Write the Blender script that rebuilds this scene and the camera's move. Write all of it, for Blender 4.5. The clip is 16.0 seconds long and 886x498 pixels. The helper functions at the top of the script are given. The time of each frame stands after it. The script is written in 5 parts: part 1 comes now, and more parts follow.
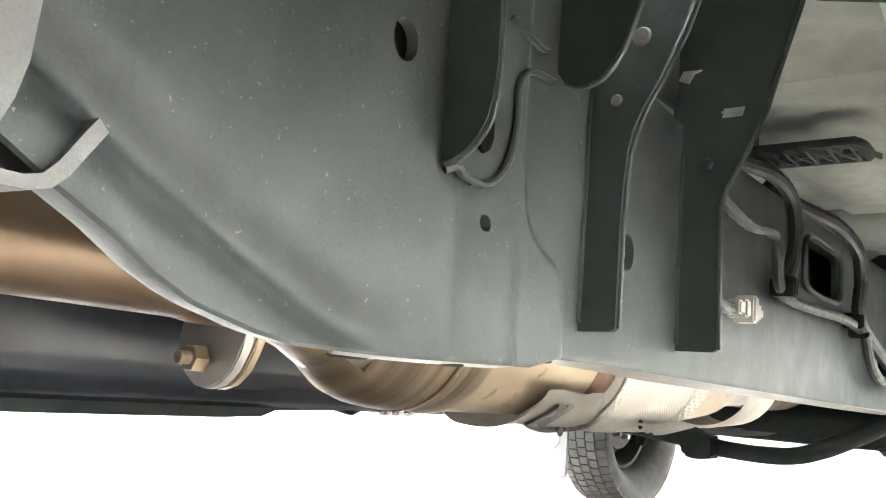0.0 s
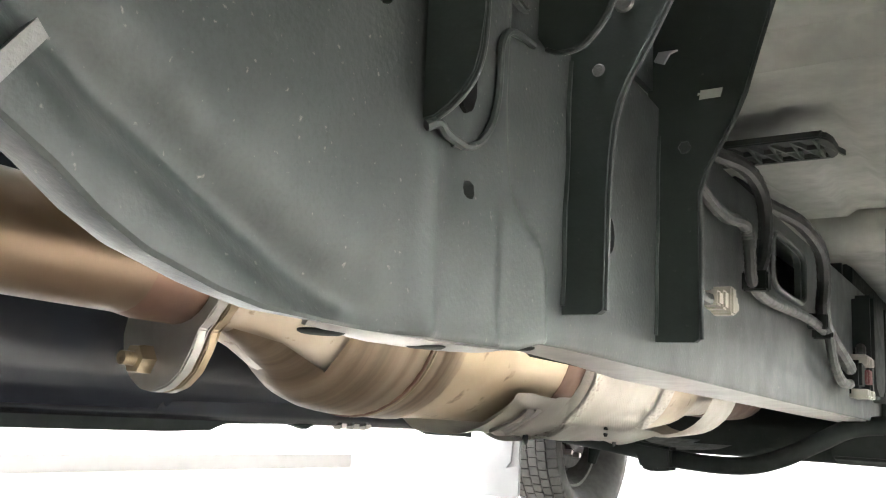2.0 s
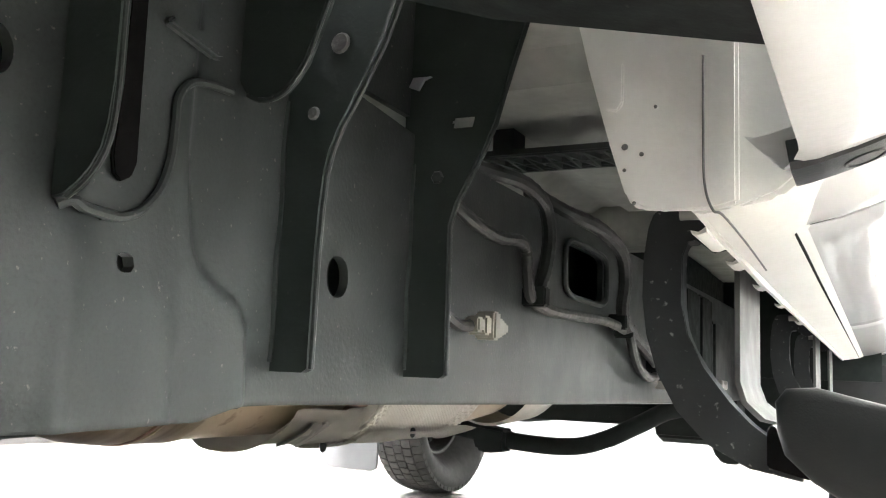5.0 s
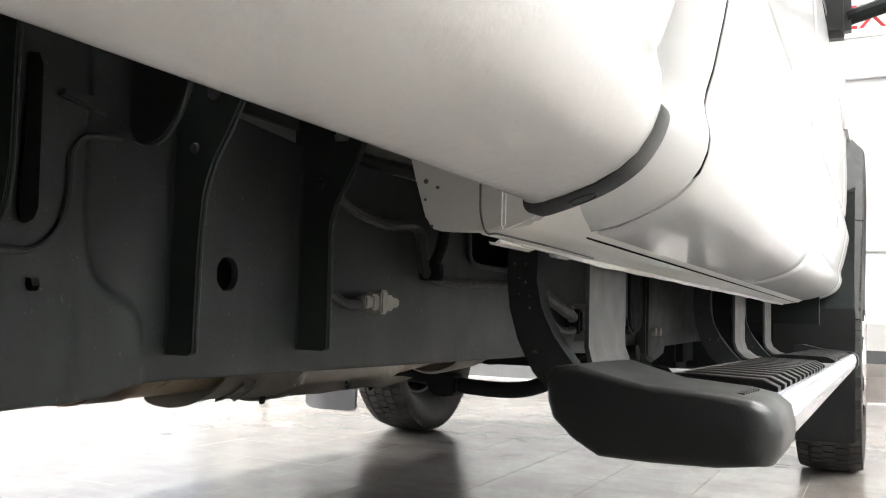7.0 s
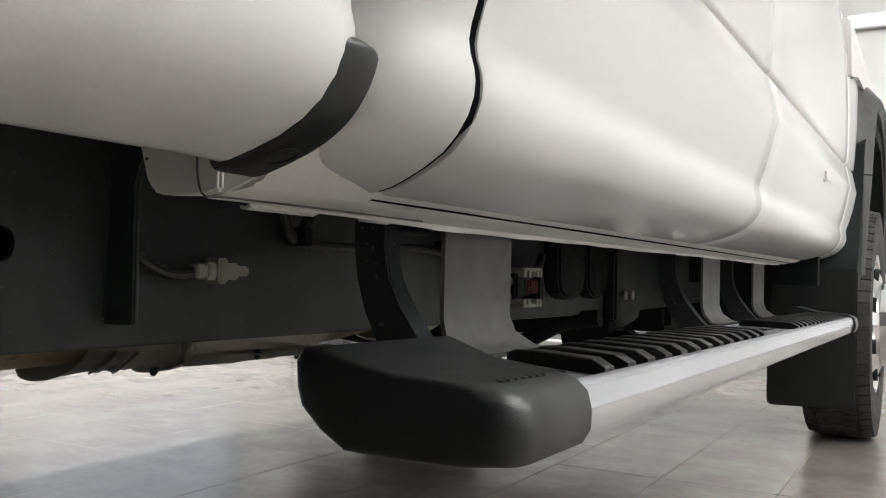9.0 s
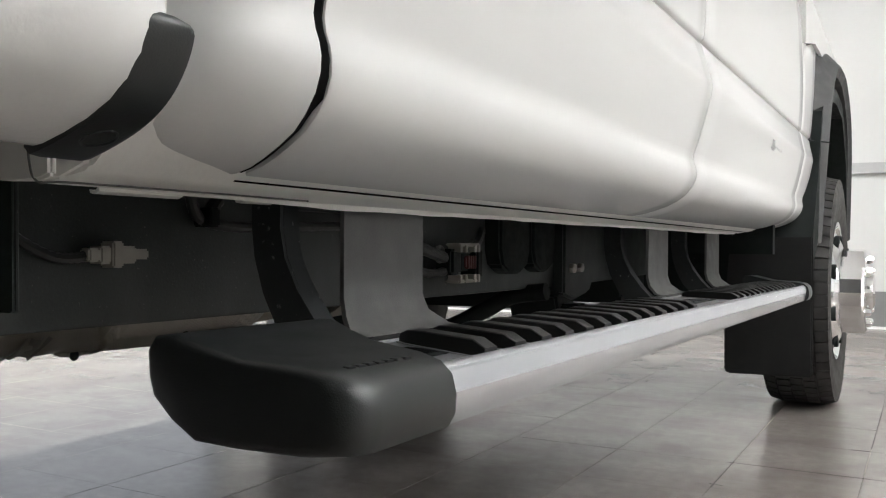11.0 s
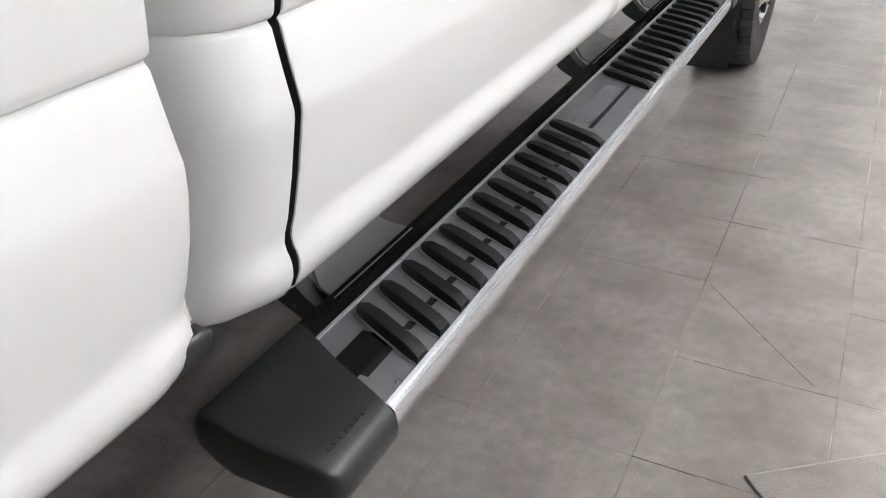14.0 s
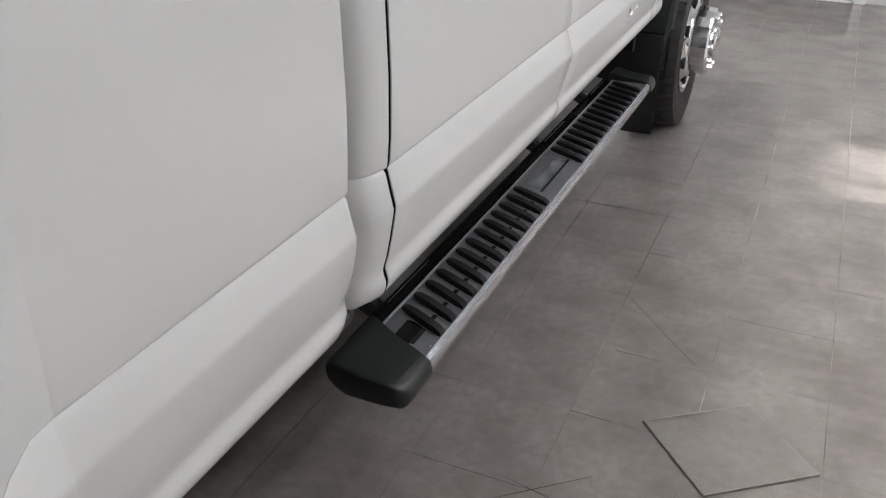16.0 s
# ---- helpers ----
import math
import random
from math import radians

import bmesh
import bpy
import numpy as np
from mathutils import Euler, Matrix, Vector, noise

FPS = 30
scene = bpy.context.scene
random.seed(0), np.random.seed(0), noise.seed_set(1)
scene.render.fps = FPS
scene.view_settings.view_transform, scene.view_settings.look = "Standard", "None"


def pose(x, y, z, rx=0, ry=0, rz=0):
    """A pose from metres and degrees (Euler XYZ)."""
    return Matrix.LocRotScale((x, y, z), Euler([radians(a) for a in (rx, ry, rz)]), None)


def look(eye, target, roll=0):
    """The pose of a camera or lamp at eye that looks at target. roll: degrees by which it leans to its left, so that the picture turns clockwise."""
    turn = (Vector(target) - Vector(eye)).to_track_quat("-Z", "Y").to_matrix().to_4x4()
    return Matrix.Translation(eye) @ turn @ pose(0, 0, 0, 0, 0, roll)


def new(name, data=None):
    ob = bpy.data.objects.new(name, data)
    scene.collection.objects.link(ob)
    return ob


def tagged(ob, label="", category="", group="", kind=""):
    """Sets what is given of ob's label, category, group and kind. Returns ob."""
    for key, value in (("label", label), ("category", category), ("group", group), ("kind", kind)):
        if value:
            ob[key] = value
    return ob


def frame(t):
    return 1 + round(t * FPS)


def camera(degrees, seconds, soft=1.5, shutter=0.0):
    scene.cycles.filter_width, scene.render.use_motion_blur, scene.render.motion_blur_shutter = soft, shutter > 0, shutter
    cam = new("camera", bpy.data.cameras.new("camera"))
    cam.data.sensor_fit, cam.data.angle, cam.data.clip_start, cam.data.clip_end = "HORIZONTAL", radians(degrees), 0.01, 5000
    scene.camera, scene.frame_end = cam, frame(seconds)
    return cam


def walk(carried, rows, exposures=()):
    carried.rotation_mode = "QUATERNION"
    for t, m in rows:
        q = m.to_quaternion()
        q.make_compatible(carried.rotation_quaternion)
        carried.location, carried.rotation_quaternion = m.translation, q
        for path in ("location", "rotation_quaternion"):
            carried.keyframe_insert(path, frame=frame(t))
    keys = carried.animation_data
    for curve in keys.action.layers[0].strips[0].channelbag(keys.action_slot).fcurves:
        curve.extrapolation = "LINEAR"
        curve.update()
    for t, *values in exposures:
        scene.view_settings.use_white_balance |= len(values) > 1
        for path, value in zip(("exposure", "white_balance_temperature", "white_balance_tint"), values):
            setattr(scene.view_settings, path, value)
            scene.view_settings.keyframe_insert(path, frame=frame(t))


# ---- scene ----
cam = camera(53.5, 16.0, soft=1.1)
PATH = [
    (0, (-0.154, -0.788, 0.461), (-1.355, 0.781, 0.77), 4.6),
    (0.5, (-0.205, -0.812, 0.431), (-1.366, 0.783, 0.761), 4.1),
    (1, (-0.231, -0.85, 0.422), (-1.36, 0.761, 0.783), 3.9),
    (1.5, (-0.22, -0.819, 0.428), (-1.336, 0.799, 0.799), 3.8),
    (2, (-0.201, -0.756, 0.436), (-1.294, 0.876, 0.811), 3.5),
    (2.5, (-0.178, -0.714, 0.433), (-1.268, 0.926, 0.783), 3.4),
    (3, (-0.164, -0.693, 0.441), (-1.245, 0.955, 0.78), 3.5),
    (3.5, (-0.159, -0.674, 0.446), (-1.185, 1.011, 0.777), 3.3),
    (4, (-0.154, -0.658, 0.474), (-1.114, 1.067, 0.799), 3.0),
    (6.5, (0.03, -0.762, 0.537), (-0.836, 1.031, 0.725), 1.8),
    (7, (0.072, -0.771, 0.55), (-0.823, 1.012, 0.696), 1.7),
    (7.5, (0.106, -0.748, 0.549), (-0.815, 1.023, 0.67), 1.6),
    (8, (0.155, -0.7, 0.57), (-0.793, 1.059, 0.659), 1.4),
    (8.5, (0.189, -0.647, 0.571), (-0.785, 1.098, 0.639), 1.5),
    (9, (0.221, -0.591, 0.566), (-0.776, 1.142, 0.616), 1.4),
    (9.5, (0.261, -0.566, 0.567), (-0.748, 1.16, 0.594), 1.3),
    (12, (0.3085, -0.518, 0.5925), (-0.595, 1.27, 0.455), 0.4),
    (12.5, (0.340, -0.508, 0.6425), (-0.533, 1.244, 0.166), 0.2),
    (13, (0.357, -0.497, 0.752), (-0.479, 1.156, -0.003), 0.2),
    (13.5, (0.312, -0.537, 0.809), (-0.491, 1.073, -0.065), 0.3),
    (14, (0.35, -0.619, 1.079), (-0.4, 0.948, 0.087), 0.2),
    (14.5, (0.45, -0.721, 1.255), (-0.279, 0.824, 0.215), 0.2),
    (15, (0.535, -0.839, 1.37), (-0.183, 0.699, 0.312), 0.1),
    (15.5, (0.558, -1.024, 1.426), (-0.146, 0.536, 0.39), 0.3),
    (16, (0.566, -1.264, 1.46), (-0.132, 0.358, 0.521), 0.9),
]
walk(cam, [(t, look(eye, target, roll)) for t, eye, target, roll in PATH],
     exposures=[(0, 5.76, 6250, 5), (1.5, 5.40, 6300, 6), (4.2, 5.12, 6150, 6), (6.3, 3.62, 6250, 9), (7.5, 2.46, 6200, 9), (9.5, 1.99, 6250, 9), (12, 1.94, 6150, 9), (12.5, 2.22, 6200, 9), (13, 2.72, 6060, 9), (13.6, 2.68, 6090, 10), (14, 2.05, 6090, 11), (14.5, 1.48, 6090, 12), (15, 1.50, 6060, 12), (15.5, 1.48, 6010, 11), (16, 1.22, 6060, 11)])

# ---- light ----
world = bpy.data.worlds.new("sky")
scene.world = world
world.use_nodes = True
wn = world.node_tree
sky = wn.nodes.new("ShaderNodeTexSky")
sky.sky_type, sky.sun_disc = "NISHITA", False
sky.air_density, sky.dust_density, sky.ozone_density = 0.6, 5.0, 0.0
sky.sun_elevation, sky.sun_rotation = radians(29.5), radians(101)
haze = wn.nodes.new("ShaderNodeHueSaturation")
haze.inputs["Saturation"].default_value = 0.25
wn.links.new(sky.outputs[0], haze.inputs["Color"])
wn.links.new(haze.outputs[0], wn.nodes["Background"].inputs[0])
wn.nodes["Background"].inputs[1].default_value = 0.06
sun = bpy.data.lights.new("sun", "SUN")
sun.energy, sun.angle, sun.color = 4.0, radians(1.2), (1.0, 0.93, 0.85)
sun_lamp = new("sun", sun)
sun_lamp.matrix_world = look((6, 1.0, 3.6), (5, 1.2, 3.023))


# ---- materials ----
def material(name, base, rough=0.5, metal=0.0, second=None, grain=40.0, blotch=4.0, mix=0.5, bump=0.0, bump_scale=120.0, bands=0.0,
             rough_var=0.1, coat=0.0, spots=None, spot_scale=30.0, spot_size=0.28, shine=0.5, speckle=0.0, scuff=None, below=None):
    """A surface with colour variation at two scales, fine relief and uneven gloss; below: the height under which the relief lies; spots: stains or dust of another colour."""
    m = bpy.data.materials.new(name)
    m.use_nodes = True
    nt = m.node_tree
    b = nt.nodes["Principled BSDF"]
    link = nt.links.new
    pos = nt.nodes.new("ShaderNodeNewGeometry").outputs["Position"]
    second = second or [c * 0.8 for c in base]

    def noisy(scale, detail=4.0):
        n = nt.nodes.new("ShaderNodeTexNoise")
        n.inputs["Scale"].default_value, n.inputs["Detail"].default_value = scale, detail
        link(pos, n.inputs["Vector"])
        return n.outputs["Fac"]

    def ramp(fac, lo, hi, a, c):
        r = nt.nodes.new("ShaderNodeMapRange")
        for k, v in zip(("From Min", "From Max", "To Min", "To Max"), (lo, hi, a, c)):
            r.inputs[k].default_value = v
        link(fac, r.inputs["Value"])
        return r.outputs[0]

    def blend(fac, one, two):
        x = nt.nodes.new("ShaderNodeMix")
        x.data_type = "RGBA"
        link(fac, x.inputs["Factor"])
        for sock, v in ((x.inputs["A"], one), (x.inputs["B"], two)):
            if isinstance(v, (list, tuple)):
                sock.default_value = (*v, 1)
            else:
                link(v, sock)
        return x.outputs["Result"]

    big, fine = noisy(blotch), noisy(grain, 6.0)
    colour = blend(ramp(big, 0.35, 0.68, 0.0, mix), base, second)
    colour = blend(ramp(fine, 0.3, 0.75, 0.0, mix * 0.6), colour, second)
    if speckle:
        colour = blend(ramp(noisy(grain * 9, 2.0), 0.45, 0.75, 0.0, speckle), colour, [c * 0.45 for c in second])
    if scuff:
        m2 = nt.nodes.new("ShaderNodeMapping")
        m2.inputs["Scale"].default_value, m2.inputs["Rotation"].default_value = (3.0, 9.0, 3.0), (0, 0, 0.6)
        link(pos, m2.inputs["Vector"])
        n2 = nt.nodes.new("ShaderNodeTexNoise")
        n2.inputs["Scale"].default_value, n2.inputs["Detail"].default_value = 2.0, 5.0
        link(m2.outputs[0], n2.inputs["Vector"])
        colour = blend(ramp(n2.outputs["Fac"], 0.5, 0.8, 0.0, 0.45), colour, scuff)
    if bands:
        m3 = nt.nodes.new("ShaderNodeMapping")
        m3.inputs["Scale"].default_value = (1.5, 1.0 * bands, 1.5)
        link(pos, m3.inputs["Vector"])
        n3 = nt.nodes.new("ShaderNodeTexNoise")
        n3.inputs["Scale"].default_value, n3.inputs["Detail"].default_value = 1.0, 6.0
        link(m3.outputs[0], n3.inputs["Vector"])
        colour = blend(ramp(n3.outputs["Fac"], 0.42, 0.66, 0.0, 0.85), colour, [c * 0.55 for c in second])
    if spots:
        colour = blend(ramp(noisy(spot_scale, 3.0), 1.0 - spot_size - 0.05, 1.0 - spot_size + 0.05, 0.0, 0.85), colour, spots)
    link(colour, b.inputs["Base Color"])
    link(ramp(noisy(blotch * 3.1), 0.3, 0.7, max(rough - rough_var, 0.02), min(rough + rough_var, 1)), b.inputs["Roughness"])
    b.inputs["Metallic"].default_value = metal
    b.inputs["Specular IOR Level"].default_value = shine
    b.inputs["Coat Weight"].default_value = coat
    b.inputs["Coat Roughness"].default_value = 0.04
    if bump:
        bp = nt.nodes.new("ShaderNodeBump")
        bp.inputs["Strength"].default_value, bp.inputs["Distance"].default_value = bump, 0.002
        height = noisy(bump_scale, 3.0)
        if below:
            parts = nt.nodes.new("ShaderNodeSeparateXYZ")
            link(pos, parts.inputs[0])
            times = nt.nodes.new("ShaderNodeMath")
            times.operation = "MULTIPLY"
            link(height, times.inputs[0])
            link(ramp(parts.outputs["Z"], below, below - 0.03, 0.0, 1.0), times.inputs[1])
            height = times.outputs[0]
            link(bp.outputs[0], b.inputs["Coat Normal"])
        link(height, bp.inputs["Height"])
        link(bp.outputs[0], b.inputs["Normal"])
    return m


def glow(name, colour, strength):
    m = bpy.data.materials.new(name)
    m.use_nodes = True
    b = m.node_tree.nodes["Principled BSDF"]
    b.inputs["Base Color"].default_value = (*colour, 1)
    b.inputs["Emission Color"].default_value = (*colour, 1)
    b.inputs["Emission Strength"].default_value = strength
    return m


PAINT = material("white_paint", (0.74, 0.74, 0.732), 0.42, second=(0.725, 0.725, 0.716), blotch=2, mix=0.3, rough_var=0.02, coat=0.75, shine=0.15)
CHIP = material("white_bed_paint", (0.735, 0.733, 0.723), 0.36, second=(0.715, 0.712, 0.701), blotch=2, mix=0.2, rough_var=0.02, coat=1.0, shine=0.15, bump=0.16, bump_scale=110, below=0.79)
UNDER = material("dusty_white_underside", (0.82, 0.81, 0.78), 0.5, second=(0.75, 0.74, 0.70), blotch=7, mix=0.6, bump=0.15)
RAIL = material("satin_black_chassis_paint", (0.0345, 0.0405, 0.0392), 0.42, shine=0.22, rough_var=0.06, second=(0.050, 0.056, 0.0545), grain=55, blotch=7, mix=0.7, bump=0.12,
                bump_scale=260, spots=(0.19, 0.18, 0.16), spot_scale=240, spot_size=0.27, speckle=0.35, scuff=(0.080, 0.086, 0.083))
TANK = material("black_tank_plastic", (0.010, 0.0125, 0.018), 0.235, shine=0.28, second=(0.014, 0.016, 0.021), grain=60, blotch=3, mix=0.3, rough_var=0.03)
BLACK = material("black_coated_steel", (0.0095, 0.0132, 0.0122), 0.7, shine=0.2, second=(0.014, 0.0165, 0.016), grain=150, blotch=14, bump=0.1, bump_scale=300,
                 spots=(0.06, 0.06, 0.055), spot_scale=170, spot_size=0.24)
PLASTIC = material("textured_black_plastic", (0.0112, 0.0130, 0.0130), 0.34, shine=0.55, second=(0.0175, 0.0198, 0.0195), grain=200, blotch=8, mix=0.45, rough_var=0.04, bump=0.12, bump_scale=900)
MOUNT = material("matt_black_bracket_paint", (0.0245, 0.034, 0.0305), 0.55, shine=0.4, second=(0.033, 0.0425, 0.0385), grain=150, blotch=10, bump=0.1, bump_scale=300, spots=(0.08, 0.08, 0.075), spot_scale=150, spot_size=0.245)
BRACE = material("dusty_dark_brace_paint", (0.024, 0.028, 0.029), 0.55, shine=0.35, second=(0.034, 0.037, 0.038), grain=90, blotch=9, bump=0.1, bump_scale=300, spots=(0.26, 0.26, 0.25), spot_scale=150, spot_size=0.29)
TREAD = material("black_rubber_tread", (0.0065, 0.007, 0.0072), 0.4, shine=0.45, second=(0.011, 0.0115, 0.0115), grain=200, blotch=8, mix=0.45, rough_var=0.05, bump=0.1, bump_scale=900)
RIB = material("dusty_black_moulding", (0.036, 0.042, 0.040), 0.6, shine=0.35, second=(0.055, 0.06, 0.057), grain=90, blotch=14, mix=0.6)
PALE_METAL = material("scuffed_bare_aluminium", (0.62, 0.63, 0.63), 0.38, 0.7, second=(0.40, 0.41, 0.42), grain=120, blotch=25, mix=0.8)
SEAL = material("matt_black_rubber_seal", (0.004, 0.004, 0.004), 0.9, shine=0.08, second=(0.006, 0.006, 0.006), blotch=20)
GLOSS_BLACK = material("glossy_black_channel", (0.006, 0.0062, 0.0065), 0.2, shine=0.3, second=(0.010, 0.010, 0.010), grain=90, blotch=20, mix=0.4, rough_var=0.04, spots=(0.20, 0.20, 0.19), spot_scale=210, spot_size=0.25)
RIBBING = material("dusty_ribs", (0.060, 0.072, 0.066), 0.6, second=(0.085, 0.098, 0.09), grain=90, blotch=14, mix=0.6)
FLAP = material("black_moulded_flap", (0.018, 0.0185, 0.019), 0.6, shine=0.3, second=(0.026, 0.026, 0.026), blotch=8, bump=0.2, bump_scale=700)
FLARE = material("dark_grey_moulded_plastic", (0.050, 0.051, 0.052), 0.52, shine=0.4, second=(0.06, 0.06, 0.06), blotch=8, bump=0.3, bump_scale=900)
RUBBER = material("tyre_rubber", (0.026, 0.0255, 0.025), 0.72, second=(0.055, 0.052, 0.048), grain=60, blotch=12, mix=0.6, bump=0.2, bump_scale=200)
CHROME = material("brushed_bright_aluminium", (0.78, 0.81, 0.87), 0.24, 1.0, second=(0.78, 0.80, 0.84), blotch=5, mix=0.3, rough_var=0.006)
MIRROR_CHROME = material("polished_chrome", (0.86, 0.86, 0.87), 0.07, 1.0, second=(0.8, 0.8, 0.8), mix=0.2, rough_var=0.03)
PLATE = material("grey_aluminium_deck", (0.37, 0.38, 0.395), 0.36, 0.75, second=(0.27, 0.28, 0.295), grain=70, blotch=9, mix=0.5, rough_var=0.06)
LEG = material("grey_coated_bracket", (0.10, 0.10, 0.098), 0.6, second=(0.13, 0.13, 0.125), grain=60, blotch=10, bump=0.2, bump_scale=500, speckle=0.3, scuff=(0.14, 0.137, 0.13))
# the bright floor's reflection on the lower flange is put into this pale colour
EDGE = material("flange_reflection_paint", (0.20, 0.195, 0.19), 0.34, 0.3, rough_var=0.05, second=(0.30, 0.285, 0.27), grain=30, blotch=8, mix=0.7, speckle=0.3)
HEAT = material("heat_browned_pipe", (0.185, 0.135, 0.09), 0.38, 0.7, second=(0.135, 0.092, 0.06), grain=25, blotch=6, mix=0.7, bump=0.05)
GOLD = material("straw_tinted_steel", (0.48, 0.40, 0.285), 0.36, 0.7, second=(0.33, 0.25, 0.16), grain=18, blotch=6, mix=0.6, rough_var=0.06, spots=(0.10, 0.055, 0.025),
                spot_scale=34, spot_size=0.325)
BOWL = material("heat_striped_steel", (0.42, 0.34, 0.25), 0.38, 0.7, second=(0.30, 0.22, 0.15), grain=18, blotch=6, mix=0.5, rough_var=0.06, bands=55.0)
WRAP = material("embossed_heat_shield_foil", (0.56, 0.54, 0.50), 0.4, 0.7, second=(0.38, 0.36, 0.31), grain=40, blotch=8, mix=0.5, bump=0.5, bump_scale=420)
SCORCH = material("scorched_steel", (0.20, 0.12, 0.08), 0.5, 0.6, second=(0.10, 0.06, 0.05), blotch=12, mix=0.7)
STEEL = material("dull_steel", (0.42, 0.41, 0.39), 0.45, 0.8, second=(0.30, 0.28, 0.25), blotch=14, mix=0.6)
HOSE = material("black_corrugated_loom", (0.014, 0.0155, 0.0155), 0.5, second=(0.028, 0.030, 0.030), grain=180, blotch=20, bump=0.3, bump_scale=300)
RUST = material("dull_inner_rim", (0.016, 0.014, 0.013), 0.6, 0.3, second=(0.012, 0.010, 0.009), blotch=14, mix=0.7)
CABLE = material("grey_cable_sleeve", (0.022, 0.024, 0.0235), 0.55, second=(0.042, 0.044, 0.042), blotch=30, bump=0.2)
CREAM = material("cream_connector_plastic", (0.34, 0.325, 0.285), 0.5, second=(0.25, 0.235, 0.205), blotch=40, mix=0.4)
INLET = material("pale_straw_cone", (0.60, 0.545, 0.46), 0.42, 0.4, second=(0.44, 0.36, 0.26), blotch=14, mix=0.7, spots=(0.16, 0.085, 0.04), spot_scale=70, spot_size=0.30)
RED = material("red_lock_tab", (0.10, 0.024, 0.022), 0.5)
FLAP_PALE = material("pale_grey_mud_flap", (0.34, 0.34, 0.35), 0.55, second=(0.29, 0.29, 0.30), blotch=8)
BLUE = material("blue_zinc_bolt", (0.30, 0.36, 0.45), 0.35, 0.8)
FLOORPAN = material("primed_floor_pan", (0.40, 0.405, 0.37), 0.6, second=(0.21, 0.225, 0.20), blotch=9, mix=0.8, bump=0.1)
TILE = material("grey_stone_tile", (0.315, 0.289, 0.267), 0.22, shine=0.36, second=(0.175, 0.153, 0.136), grain=34, blotch=4.2, mix=0.75, rough_var=0.0, bump=0.03, bump_scale=240, speckle=0.3, scuff=(0.30, 0.28, 0.26))
LOOSE = material("pale_grey_loose_tile", (0.295, 0.271, 0.250), 0.31, second=(0.172, 0.150, 0.134), grain=34, blotch=4.2, mix=0.75, rough_var=0.03, bump=0.03, bump_scale=240, speckle=0.5, scuff=(0.30, 0.28, 0.26))
GROUT = material("dusty_tile_joint", (0.50, 0.43, 0.35), 0.8, second=(0.04, 0.035, 0.031), grain=7, blotch=2.3, mix=1.0)
CUT = material("dark_joint_dirt", (0.035, 0.031, 0.028), 0.9, second=(0.07, 0.06, 0.05), grain=60, blotch=12)
WALL = material("white_wall_paint", (0.80, 0.80, 0.79), 0.6, second=(0.76, 0.76, 0.75), blotch=1.5, mix=0.3, bump=0.05)
SKIRT = material("grey_skirting_tile", (0.22, 0.22, 0.22), 0.4, second=(0.17, 0.17, 0.17), blotch=4)
# white wall paint, its colour lowered in place of weaker light at the front
DIM_FRONT_WALL = material("white_front_wall_dimmed", (0.63, 0.63, 0.62), 0.6, second=(0.59, 0.59, 0.58), blotch=1.5, mix=0.3, bump=0.05)
# for the unseen back wall: dark so that little light bounces from behind
LOW_BOUNCE_WALL = material("low_bounce_wall_grey", (0.21, 0.21, 0.21), 0.7, second=(0.18, 0.18, 0.18), blotch=1.5, mix=0.4, bump=0.05)
SIDE_WALL = material("white_side_wall_paint", (0.80, 0.80, 0.79), 0.6, second=(0.75, 0.75, 0.74), blotch=1.5, mix=0.4, bump=0.05)
PALE_SKIRT = material("pale_skirting", (0.072, 0.068, 0.068), 0.45, second=(0.062, 0.058, 0.058), blotch=3)
TRIM = material("grey_metal_trim", (0.50, 0.50, 0.50), 0.4, 0.4, second=(0.42, 0.42, 0.42), blotch=3)
# clear film; the dark reflection it shows is put into the base colour
FILM = material("clear_film_dark_reflection", (0.17, 0.18, 0.20), 0.14, 0.2, second=(0.25, 0.26, 0.28), grain=30, blotch=18, mix=0.5, bump=0.4, bump_scale=60)
GLASSY = material("dark_tinted_glass", (0.02, 0.022, 0.024), 0.05, rough_var=0.01, coat=1.0)
LAMP = glow("ceiling_light_diffuser", (1.0, 0.97, 0.925), 12.0)
SIGN_RED = material("red_sign_lettering", (0.55, 0.03, 0.04), 0.5)


# ---- mesh helpers ----
CX = -1.015  # the truck's centre line


def finish(name, bm, mat, sharp=35):
    bmesh.ops.recalc_face_normals(bm, faces=bm.faces[:])
    me = bpy.data.meshes.new(name)
    bm.to_mesh(me)
    bm.free()
    me.polygons.foreach_set("use_smooth", [True] * len(me.polygons))
    me.set_sharp_from_angle(angle=radians(sharp))
    me.materials.append(mat)
    return me


PLACES = {}


def thing(name, place, label, category, group="", kind=""):
    e = new(name)
    e.location = place
    e.empty_display_size = 0.1
    PLACES[e.name] = Vector(place)
    return tagged(e, label, category, group, kind)


def part(name, bm, mat, parent, label="", sharp=35):
    ob = new(name, finish(name, bm, mat, sharp))
    return under(ob, parent, label)


def under(ob, parent, label=""):
    ob.parent = parent
    if parent is not None and parent.name in PLACES:
        ob.matrix_parent_inverse = Matrix.Translation(-PLACES[parent.name])
    return tagged(ob, label)


def mirrored(ob, parent=None):
    """The same part on the truck's other side."""
    me = ob.data.copy()
    me.transform(Matrix.Translation((2 * CX, 0, 0)) @ Matrix.Diagonal((-1, 1, 1, 1)))
    me.flip_normals()
    twin = new(ob.name.split(".")[0], me)
    return under(twin, parent or ob.parent, ob.get("label", ""))


def at(axis, u, v, w):
    return {"x": (w, u, v), "y": (u, w, v), "z": (u, v, w)}[axis]


